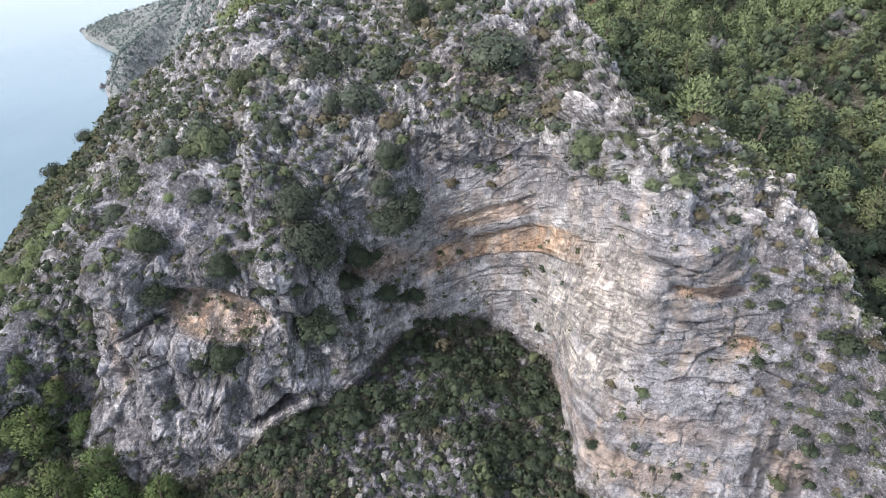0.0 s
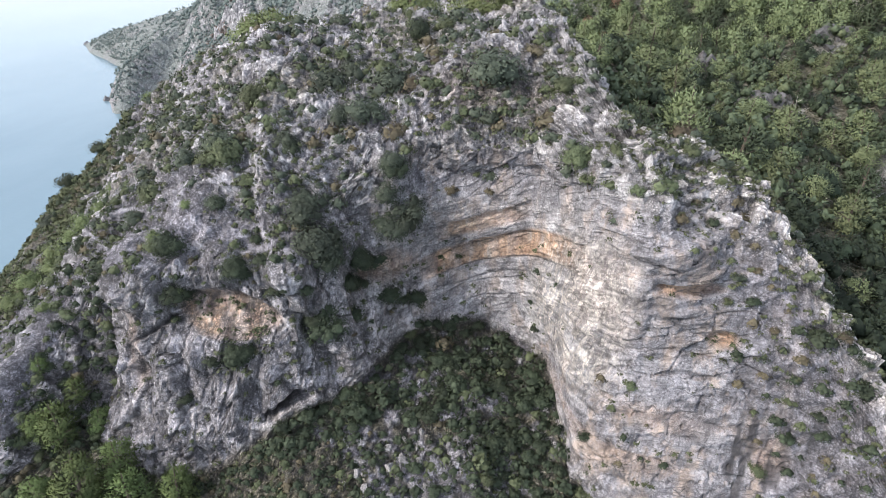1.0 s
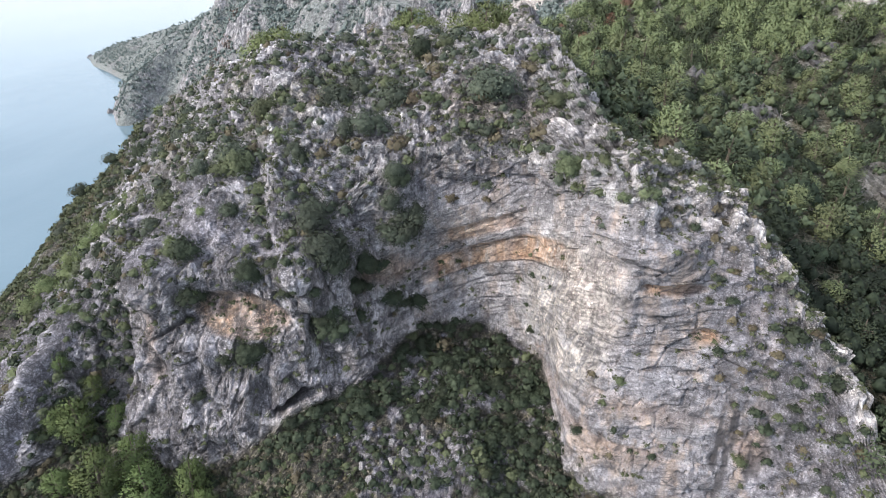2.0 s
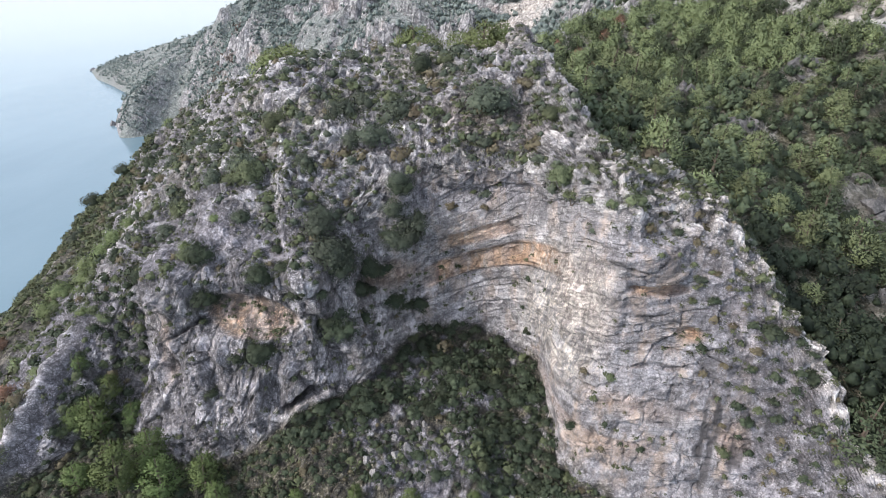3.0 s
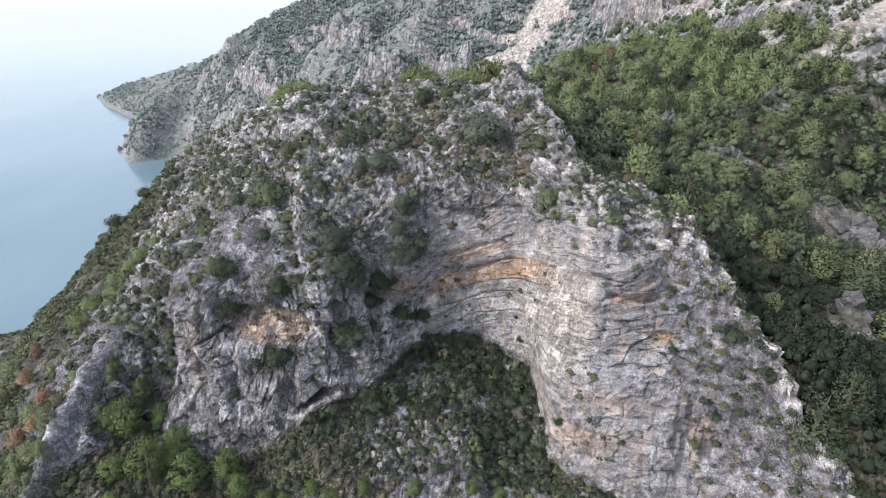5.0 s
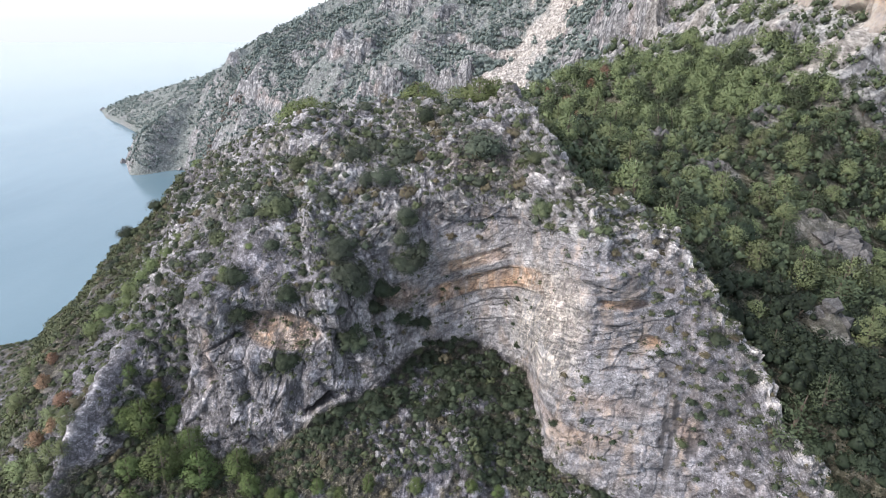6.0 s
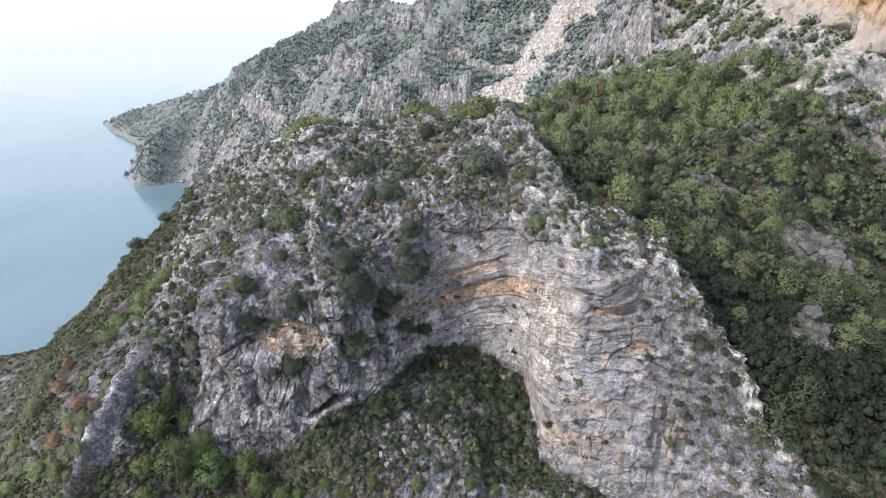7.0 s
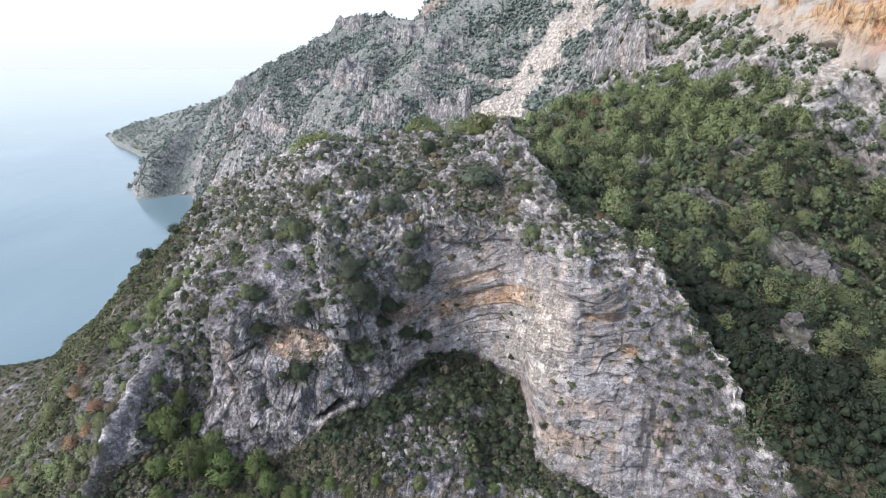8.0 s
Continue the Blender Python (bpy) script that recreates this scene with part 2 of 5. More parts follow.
    joint = sums(nt, "MULTIPLY", sums(nt, "MAXIMUM", sums(nt, "MAXIMUM", j1, j2), j3), broken)
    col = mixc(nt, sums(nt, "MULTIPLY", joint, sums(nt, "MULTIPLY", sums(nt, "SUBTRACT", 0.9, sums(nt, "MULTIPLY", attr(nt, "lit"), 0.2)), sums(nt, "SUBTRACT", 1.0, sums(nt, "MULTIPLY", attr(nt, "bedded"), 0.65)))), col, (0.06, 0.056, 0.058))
    col = mixc(nt, attr(nt, "crack"), col, (0.07, 0.066, 0.066))
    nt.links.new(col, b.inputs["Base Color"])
    b.inputs["Roughness"].default_value = 0.92
    b.inputs["Specular IOR Level"].default_value = 0.25
    h = sums(nt, "ADD", sums(nt, "MULTIPLY", mid, 0.9), sums(nt, "MULTIPLY", fine, 0.75))
    h = sums(nt, "ADD", sums(nt, "SUBTRACT", h, sums(nt, "MULTIPLY", joint, 0.7)), sums(nt, "MULTIPLY", chip, 0.8))
    bump(nt, b, h, 1.0, 0.17)
    return m


def leaves(name, dark, light, vary=0.5, speckle=0.4):
    m, nt, b = mat(name)
    rnd = nt.nodes.new("ShaderNodeObjectInfo").outputs["Random"]
    isl = nt.nodes.new("ShaderNodeNewGeometry").outputs["Random Per Island"]
    co = nt.nodes.new("ShaderNodeTexCoord").outputs["Object"]
    v = sums(nt, "ADD", sums(nt, "MULTIPLY", isl, speckle), sums(nt, "MULTIPLY", noise_tex(nt, co, 1.6, 3, 0.5), 1.05 - speckle))
    col = ramp(nt, v, (0.2, dark), (0.85, light))
    h = nt.nodes.new("ShaderNodeHueSaturation")
    nt.links.new(col, h.inputs["Color"])
    nt.links.new(sums(nt, "ADD", sums(nt, "MULTIPLY", rnd, 0.024), 0.494), h.inputs["Hue"])
    nt.links.new(sums(nt, "ADD", sums(nt, "MULTIPLY", rnd, vary), 1 - 0.5 * vary), h.inputs["Value"])
    nt.links.new(h.outputs[0], b.inputs["Base Color"])
    b.inputs["Roughness"].default_value = 0.7
    b.inputs["Specular IOR Level"].default_value = 0.2
    return m


def bark():
    m, nt, b = mat("bark")
    co = nt.nodes.new("ShaderNodeTexCoord").outputs["Object"]
    nt.links.new(ramp(nt, noise_tex(nt, co, 3, 5, 0.7, (1, 1, 0.2)), (0.3, (0.06, 0.045, 0.035)), (0.7, (0.2, 0.16, 0.13))), b.inputs["Base Color"])
    b.inputs["Roughness"].default_value = 0.9
    return m


def hillside():
    """Far slopes: rock, scree and soil under the trees."""
    m, nt, b = mat("hillside")
    co = nt.nodes.new("ShaderNodeTexCoord").outputs["Object"]
    mid = noise_tex(nt, co, 0.28, 9, 0.78)
    fine = noise_tex(nt, co, 0.9, 7, 0.8)
    fall = noise_tex(nt, co, 0.16, 7, 0.72, (1, 1, 0.16))
    # the bluish rock tint takes in some of the distance haze
    rock = ramp(nt, sums(nt, "ADD", sums(nt, "MULTIPLY", sums(nt, "ADD", sums(nt, "MULTIPLY", mid, 0.5), sums(nt, "MULTIPLY", fine, 0.5)), 0.75), sums(nt, "MULTIPLY", fall, 0.25)), (0.40, (0.13, 0.132, 0.146)), (0.47, (0.25, 0.246, 0.26)), (0.53, (0.37, 0.362, 0.37)), (0.6, (0.54, 0.525, 0.52)))
    rift = ramp(nt, edges(nt, co, 0.26, (1, 1, 0.4), 0.5), (0.02, (0.7, 0.7, 0.7)), (0.09, (0, 0, 0)))
    rock = mixc(nt, rift, rock, (0.09, 0.092, 0.1))
    rock = mixc(nt, ramp(nt, noise_tex(nt, co, 0.05, 4, 0.6), (0.55, (0, 0, 0)), (0.66, (0.35, 0.35, 0.35))), rock, (0.46, 0.36, 0.325))
    soil = ramp(nt, fine, (0.40, (0.145, 0.146, 0.137)), (0.46, (0.335, 0.332, 0.318)), (0.52, (0.61, 0.60, 0.585)))
    vo = nt.nodes.new("ShaderNodeTexVoronoi")
    vo.inputs["Scale"].default_value = 0.75
    nt.links.new(co, vo.inputs["Vector"])
    chip = ramp(nt, vo.outputs["Color"], (0.25, (0.66, 0.66, 0.66)), (0.75, (1.25, 1.25, 1.25)))
    # low far vegetation, its colour blued and paled for distance haze
    hazy_heath = ramp(nt, fine, (0.38, (0.095, 0.118, 0.112)), (0.48, (0.165, 0.188, 0.178)), (0.58, (0.28, 0.295, 0.285)))
    soil = mixc(nt, attr(nt, "hazy_heath"), soil, hazy_heath)
    broken = ramp(nt, facets(nt, co, 0.45, (1, 1, 0.6), 0.5), (0.1, (0.6, 0.6, 0.61)), (0.9, (1.35, 1.34, 1.33)))
    rock = mixc(nt, 1.0, rock, broken, "MULTIPLY")
    col = mixc(nt, attr(nt, "soil"), rock, soil)
    litter = ramp(nt, fine, (0.4, (0.07, 0.066, 0.048)), (0.5, (0.14, 0.13, 0.095)), (0.62, (0.28, 0.262, 0.22)))
    col = mixc(nt, attr(nt, "litter"), col, litter)
    scree = ramp(nt, noise_tex(nt, co, 0.5, 8, 0.8, (1.4, 0.5, 1)), (0.40, (0.20, 0.175, 0.16)), (0.47, (0.41, 0.37, 0.34)), (0.56, (0.62, 0.575, 0.54)))
    col = mixc(nt, attr(nt, "scree"), col, scree)
    oc = ramp(nt, noise_tex(nt, co, 0.16, 7, 0.65, (1, 1, 0.22)), (0.3, (0.27, 0.14, 0.08)), (0.42, (0.55, 0.33, 0.17)), (0.55, (0.66, 0.48, 0.30)), (0.7, (0.5, 0.46, 0.42)))
    col = mixc(nt, attr(nt, "ochre"), col, oc)
    red = attr(nt, "red")
    col = mixc(nt, red, col, (0.30, 0.10, 0.06))
    col = mixc(nt, 0.85, col, chip, "MULTIPLY")
    nt.links.new(col, b.inputs["Base Color"])
    b.inputs["Roughness"].default_value = 0.95
    b.inputs["Specular IOR Level"].default_value = 0.2
    bump(nt, b, sums(nt, "ADD", mid, sums(nt, "MULTIPLY", fine, 0.7)), 1.0, 1.3)
    return m


def sea_water():
    m, nt, b = mat("sea_water")
    co = nt.nodes.new("ShaderNodeTexCoord").outputs["Object"]
    # base lightened so the water colour carries some of the sea haze
    nt.links.new(ramp(nt, noise_tex(nt, co, 0.006, 4, 0.55, (1, 0.4, 1)), (0.35, (0.13, 0.205, 0.25)), (0.65, (0.17, 0.25, 0.295))), b.inputs["Base Color"])
    b.inputs["Roughness"].default_value = 0.09
    b.inputs["IOR"].default_value = 1.33
    h = sums(nt, "ADD", noise_tex(nt, co, 0.25, 6, 0.6), sums(nt, "MULTIPLY", noise_tex(nt, co, 0.03, 3, 0.5, (1, 0.35, 1)), 2.0))
    bump(nt, b, h, 0.12, 1.0)
    return m


LIMESTONE, HILLSIDE, WATER, BARK = limestone(), hillside(), sea_water(), bark()

# ---- headland: a sheet laid over breaklines that run from the sea flank round to the spur ----
SHORE = [(-320, 120, -5), (-240, 90, -5), (-170, 60, -5), (-100, -10, -5), (-60, -40, -5), (0, -70, -5), (60, -80, -5), (110, -90, -5)]
APRON = [(-320, 150, 3), (-240, 130, 9), (-170, 108, 20), (-130, 66, 32), (-100, 40, 46), (-75, 38, 60), (-50, 28, 70), (0, 22, 70), (40, 14, 66), (60, 2, 58), (110, -32, 30)]
BANK = [(-320, 170, 5), (-240, 160, 13), (-170, 138, 27), (-130, 92, 44), (-100, 58, 60), (-72, 47, 80), (-60, 43.5, 86), (-46, 46, 88), (-36, 46, 86.5), (-26, 46, 87.5), (-16, 48, 91),
        (-6, 49, 90), (4, 48, 90.5), (10, 47, 88.5), (14, 45, 88.5), (20, 41.5, 88), (30, 37, 86), (38, 34.5, 84), (44, 28, 85), (50, 23, 82), (58, 16, 72), (75, 2, 56), (110, -28, 33)]
FOOT = [(-320, 190, 6), (-240, 185, 15), (-170, 158, 30), (-130, 112, 50), (-100, 72, 66), (-81, 55, 81), (-72, 53, 86), (-62, 47.5, 90.5), (-57.5, 47, 91), (-53.5, 55, 91), (-49, 58.5, 92), (-45.5, 55, 90.5),
        (-36, 51, 89), (-30, 51.5, 90), (-25, 53, 93), (-20, 56, 95.5), (-14, 60, 95.8), (-9, 65.5, 97.6), (-3, 71, 99.3), (4, 72, 99), (8.5, 71, 98.2), (12, 68.8, 97.4), (15.3, 63.5, 96.6), (15.9, 57, 94), (16.4, 51, 91),
        (18.5, 47, 91), (24, 44, 90), (31, 41, 88.5), (38, 39.5, 88), (44, 34.5, 86), (50, 28.5, 82), (58, 21, 72), (75, 6, 54), (110, -25, 28)]
FACE = [(-320, 200, 7), (-240, 200, 15), (-170, 172, 32), (-130, 126, 52), (-100, 88, 70), (-81, 66, 88), (-72, 62, 92), (-62, 53, 95), (-57, 53, 97), (-53, 60, 96.5), (-49, 63, 98), (-45.8, 62, 101.5), (-40, 58.5, 102),
        (-32, 57, 102), (-26, 59, 106), (-20, 60.5, 108), (-14, 63, 106.5), (-9, 69, 108), (-3, 73.5, 109.5), (4, 73.5, 110.5), (11.5, 69.2, 110), (14.9, 62.5, 110), (17.2, 54.5, 112), (22, 48.8, 111),
        (29, 47, 112), (36, 44.5, 110), (40, 41.5, 106.5), (45, 36.5, 100), (51, 31, 93), (58, 24.5, 79), (75, 9, 58), (110, -22, 30)]
LIP = [(-320, 210, 6), (-240, 212, 12), (-170, 181, 33), (-130, 132, 58), (-100, 100, 78), (-81, 80, 94), (-72, 78, 97), (-62, 66, 101), (-57, 66, 103.5), (-51, 69, 110), (-46, 68, 111), (-40, 63.5, 113),
       (-34, 65.5, 117.5), (-28, 64.5, 117), (-21, 62.5, 116), (-15, 63.5, 117), (-9, 68.5, 117.5), (-3, 71.5, 119.5), (4, 71, 120.5), (11.5, 68.8, 121), (15.3, 62, 122), (18, 55.5, 124), (22, 48.9, 124.5),
       (29, 49.5, 121), (34, 48, 120), (39, 45.5, 115.5), (43, 41, 109), (46, 36.8, 103), (49, 33.5, 98), (53, 30.2, 92), (58, 25, 81), (75, 10, 60), (110, -20, 32)]
SHOULDER = [(-320, 220, 5), (-240, 222, 8), (-170, 187, 32.5), (-130, 138, 62), (-100, 108, 82), (-86, 111, 96.5), (-73, 99, 102), (-62, 88, 107), (-50, 76, 116), (-42, 80, 123), (-32, 74, 125.5), (-22, 71, 124.5),
            (-15, 68, 124), (-8, 72, 127), (0, 73, 129), (6, 72, 130), (12, 68, 130.5), (16, 60, 130.5), (22, 54, 130.5), (28, 54.5, 129), (33, 53, 127.5), (37, 48.5, 122.5), (41, 45.5, 116),
            (44, 42.5, 111.3), (46, 38.5, 106.3), (49, 35, 101.5), (53, 31.5, 95), (58, 26, 84), (75, 12, 62), (110, -18, 33)]
UPPER = [(-320, 228, 3), (-240, 228, 5), (-170, 191, 32), (-130, 144, 64), (-100, 118, 85), (-86, 121, 100), (-70, 118, 113), (-58, 110, 119), (-45, 96, 126), (-32, 86, 131), (-20, 86, 134.5), (-9, 83, 135),
         (0, 80, 137), (6, 77, 138.5), (13, 75, 137), (18, 66, 134.5), (23, 58, 132.5), (29, 58, 130.5), (33, 55.5, 128.6), (37, 51, 124), (41, 48, 117.6), (44.3, 44.8, 112.8), (46, 41, 107.5), (49, 37, 102.8), (53, 33, 96),
         (58, 28, 85), (75, 15, 62), (110, -16, 33)]
CREST = [(-320, 236, 1), (-240, 234, 2), (-170, 196, 31), (-130, 150, 64), (-105, 130, 82.5), (-90, 127, 98), (-78, 133, 108.5), (-68, 136, 118.5), (-45, 115, 131), (-25, 100, 140), (-12, 104, 141.4), (0, 97, 141.7),
         (7, 94, 142.1), (10.5, 91.5, 144.4), (13, 91, 146.6), (15.5, 88, 143.5), (20, 69, 136), (24, 62, 133), (30, 61, 131), (34, 57.5, 128.4), (38, 53, 122.8), (41, 50, 117.6), (44.5, 46.5, 113), (46, 43, 107.8), (49, 38.5, 103), (53, 34.5, 95.5),
         (58, 30, 84), (75, 18, 61), (110, -12, 32)]
BACK = [(-320, 245, -4), (-240, 243, -3), (-170, 225, 5), (-130, 190, 30), (-90, 170, 60), (-60, 175, 80), (-25, 150, 115), (0, 140, 128), (13, 125, 132), (18, 95, 131), (24, 74, 127), (30, 68, 124),
        (38, 59, 110), (46, 46, 92), (58, 35, 68), (75, 23, 46), (110, 0, 20)]
REAR = [(-320, 250, -6), (-240, 250, -6), (-170, 262, -6), (-90, 245, -6), (-25, 240, 60), (13, 200, 100), (24, 120, 100), (38, 80, 90), (58, 50, 70), (110, 20, 20)]
BREAKS = [SHORE, APRON, BANK, FOOT, FACE, LIP, SHOULDER, UPPER, CREST, BACK, REAR]
ROWS_BETWEEN = [30, 46, 64, 62, 64, 52, 72, 72, 22, 6]


def headland_places():
    x = np.concatenate([np.linspace(-320, -100, 110, endpoint=False), np.linspace(-100, -66, 70, endpoint=False), np.linspace(-66, 52, 480, endpoint=False), np.linspace(52, 110, 60)])
    Y = np.stack([glide([p[0] for p in l], [p[1] for p in l], x) for l in BREAKS])
    Z = np.stack([glide([p[0] for p in l], [p[2] for p in l], x) for l in BREAKS])
    v = np.concatenate([np.linspace(i, i + 1, n, endpoint=False) for i, n in enumerate(ROWS_BETWEEN)] + [[len(BREAKS) - 1]])
    k = np.clip(v.astype(int), 0, len(BREAKS) - 2)
    t = (v - k)[:, None]

    def along(A):
        slope = np.gradient(A, axis=0) * 0.55
        t2, t3 = t * t, t * t * t
        return (2 * t3 - 3 * t2 + 1) * A[k] + (t3 - 2 * t2 + t) * slope[k] + (3 * t2 - 2 * t3) * A[k + 1] + (t3 - t2) * slope[k + 1]

    return np.stack([np.broadcast_to(x, (len(v), len(x))), along(Y), along(Z)], -1).copy()


def headland():
    P = headland_places()
    N = grid_normals(P)
    x, y, z = P[..., 0].copy(), P[..., 1].copy(), P[..., 2].copy()
    rows = np.concatenate([np.linspace(i, i + 1, n, endpoint=False) for i, n in enumerate(ROWS_BETWEEN)] + [[len(BREAKS) - 1]])[:, None] + x * 0
    steep = step(0.72, 0.38, N[..., 2])
    near = step(-130, -70, x)
    top = step(5.0, 6.2, rows)                       # the slopes above the faces
    floor = step(3.25, 2.95, rows)                   # the bank below them
    bedded = steep * step(-12, -2, x) * step(3.0, 3.3, rows) * step(6.2, 5.4, rows)
    edge = step(33, 39, x + 0.28 * (z - 105)) * step(3.0, 3.3, rows) * step(60, 52, x)      # the broken outer edge of the spur
    bedded = bedded * (1 - 0.75 * edge)
    left = steep * step(-4, -12, x) * step(2.9, 3.2, rows)

    # broad shape, then ribs, ledges and blocks
    d = 1.7 * fbm(x / 11, y / 11, z / 11, 3, 3) * (1 - 0.75 * bedded) * (0.35 + 0.65 * near)
    d += 0.9 * fbm(x / 3.6, y / 3.6, z / 3.6, 4, 7, True) * near * (1 - 0.88 * bedded) * (1 - 0.4 * left)
    band = glide([-14, -4, 5, 11.5, 17, 24, 31, 40], [105.0, 108.4, 112.0, 115.2, 118.6, 120.8, 122.0, 123.4], np.clip(x, -14, 40))      # the dipping ochre bed
    wall = step(-13, -6, x) * step(16.5, 14, x - 0.12 * (z - 112)) * step(3.0, 3.2, rows) * step(5.6, 5.0, rows)
    s = z - band + 0.12 * value_noise(x / 9, y / 9, z / 9, 4)
    uneven = np.clip(0.45 + 1.5 * fbm(x / 8, y / 8, z / 4, 3, 17), 0.0, 1.2)
    for thick, amp, seed in ((3.6, 0.42, 0), (1.3, 0.2, 1)):
        k = s / thick + 0.05 * value_noise(x / 9, y / 9, s * 0 + seed, 8) + 0.05 * value_noise(x / 2, y / 2, s * 0 + seed, 18)
        f = k - np.floor(k)
        own = hash3(np.floor(k), np.floor(k) * 0, np.floor(k) * 0 + seed, 5)
        d += amp * (own + 0.5) * (f * 0.9 - step(0.86, 1.0, f) * 0.95) * bedded * uneven * (1 - 0.55 * step(15, 11, x))
    flute = value_noise(x / 1.5, y / 3.0, z / 14, 12) + 0.5 * value_noise(x / 0.7, y / 2, z / 7, 13)
    d += (0.22 * left + 0.02 * bedded) * flute
    d += 0.7 * fbm(x / 1.6, y / 1.6, z / 1.9, 3, 27, True) * near * (0.30 + 0.35 * edge - 0.08 * left + 0.45 * top) * (1 - 0.85 * bedded)
    d += 1.3 * left * fbm(x / 5, y / 5, z / 11, 2, 29, True)
    wx, wy, wz = (value_noise(x / 1.9 + o, y / 1.9, z / 1.9, 60 + o) * 0.9 + value_noise(x / 6 + o, y / 6, z / 6, 70 + o) * 2.2 for o in (1, 2, 3))
    f1, f2, own = worley((x + wx) / 2.7, (y + wy) / 2.7, (z + wz) / 3.4, 3)
    blocks = np.clip(0.25 * (1 - 0.8 * bedded) + top + 0.45 * left + 0.5 * edge, 0, 1) * near
    spur = step(15, 21, x) * top
    d += blocks * (1 + 1.3 * spur) * (0.6 * (own - 0.5) + 0.45 * (0.6 - f1))
    g1, g2, own2 = worley((x + 0.5 * wx) / 0.95, (y + 0.5 * wy) / 0.95, (z + 0.4 * wz) / 1.0, 9)
    c1, c2, own3 = worley((x + 0.35 * wx) / 1.9, (y + 0.35 * wy) / 2.2, (z + 0.6 * wz) / 5.0, 15)
    d += left * near * (0.7 * (own3 - 0.5) - 0.35 * step(0.10, 0.0, c2 - c1))
    d += np.clip(0.2 * (1 - 0.8 * bedded) + top + 0.15 * left + 0.7 * floor, 0, 1) * near * step(0.0, 0.6, rows) * (0.55 * (own2 - 0.4) + 0.45 * (0.55 - g1))
    b1, b2, own4 = worley((x + 0.12 * wx) / 2.4, (y + 0.12 * wy) / 2.4, (s + 0.05 * wz) / 1.0, 19)
    d += bedded * 0.26 * (own4 - 0.5)
    q1, q2, own5 = worley((x + 0.15 * wx) / 5.0, (y + 0.15 * wy) / 5.0, (s + 0.06 * wz) / 2.4, 29)
    d += bedded * (1 - 0.6 * wall) * (0.55 * (own5 - 0.5) - 0.35 * step(0.07, 0.0, q2 - q1))
    slabs = bedded * step(0.09, 0.02, b2 - b1) * step(-0.25, 0.25, wy)
    crack = np.clip(0.55 * slabs + step(0.06, 0.01, f2 - f1) * blocks * 0.5 * step(-0.1, 0.3, wx) + step(0.10, 0.02, g2 - g1) * 0.45 * near * (1 - 0.7 * bedded) * (1 - 0.7 * left) + 0.6 * left * step(0.10, 0.02, c2 - c1), 0, 1)

    # large forms: the knob and ribs of the west wing, the shaded gully beside them, the brow over the hollow wall
    d += 2.3 * blob(x, z, -40, 112.3, 3.4, 3.4, 0.6) + 1.3 * blob(x, z, -27, 114.5, 9, 2.2, 0.7)
    d += 1.9 * blob(x + 0.33 * (z - 120), z, -21.5, 120, 2.4, 10, 0.7)
    d -= 2.6 * blob(x + 0.2 * (z - 114), z, -11.5, 115, 4.2, 11, 0.7)
    d -= 1.8 * blob(x - 0.1 * (z - 100), z, -46.8, 98, 0.9, 7, 0.8) + 1.2 * blob(x + 0.15 * (z - 102), z, -33.8, 101, 0.9, 6, 0.8) + 1.1 * blob(x, z, -24.5, 100, 0.9, 5, 0.8)
    d -= 1.0 * blob(x + 0.5 * (z - 106), z, -18.0, 104, 0.8, 6, 0.8)
    d += 1.1 * steep * step(-17, -12, x) * step(1, -5, x) * fbm(x / 2.6, y / 2.6, z / 4.5, 4, 48, True) * step(3.0, 3.3, rows)
    rib = blob(x - 0.30 * (z - 96), z, -59.2, 92, 1.2, 17, 0.6) * step(0.9, 1.5, rows)
    d += 1.9 * rib - 1.4 * blob(x - 0.3 * (z - 96), z, -55.5, 95, 1.8, 9, 0.7)
    d += 1.6 * blob(x, z, 5.5, 130.5, 8.5, 4.2, 0.6)
    d += 0.9 * blob(x, z, 26.5, 122.5, 4.5, 2.6, 0.4) - 0.4 * blob(x, z, 22.1 + 0.6 * value_noise(z / 1.5, z * 0, z * 0, 34), 117, 0.55, 8, 0.6)
    shelf_z = 125.3 + 0.06 * x + 0.5 * value_noise(x / 4, z * 0, z * 0, 37)
    d -= 0.5 * step(-8, -3, x) * step(16, 12, x) * step(shelf_z + 0.15, shelf_z - 0.3, z) * step(shelf_z - 4.0, shelf_z - 0.4, z)
    for lz, lx, wide, deep in ((104.4, 26, 11, 0.6), (101.2, 24, 9, 0.7), (94.6, 27, 11, 0.8), (108.2, 20, 6, 0.5)):
        line = lz + 0.45 * value_noise(x / 3.5, z * 0, z * 0 + lz, 38)
        d -= deep * step(wide + 2, wide - 2, np.abs(x - lx)) * step(-0.35, 0.3, value_noise(x / 3.0, z * 0, z * 0 + lz, 47)) * step(line + 0.1, line - 0.2, z) * step(line - 2.2, line - 0.3, z)

    # hollows: ochre alcove, slots under overhangs, niches of the spur
    def inset(m, depth):
        return -depth * m * step(3.05, 3.3, rows) * step(6.4, 5.6, rows)
    alcove = blob(x + 0.35 * (z - 108), z + 0.04 * (x + 28), -27.8, 108.7, 6.4, 2.9, 0.14)
    d *= 1 - 0.85 * alcove
    d += inset(alcove * step(105.0, 111.0, z), 1.6)
    slot = blob(x, z - 0.42 * (x + 22) + 0.06 * (x + 21) ** 2 + 0.5 * value_noise(x / 0.9, y / 2, z / 1.2, 62), -21, 97.0, 2.6, 0.7, 0.5)
    d += inset(slot, 3.4)
    slot2 = blob(x, z - 0.7 * (x + 37.5), -37.5, 107.0, 2.4, 0.32, 0.5)
    d += inset(slot2, 1.0)
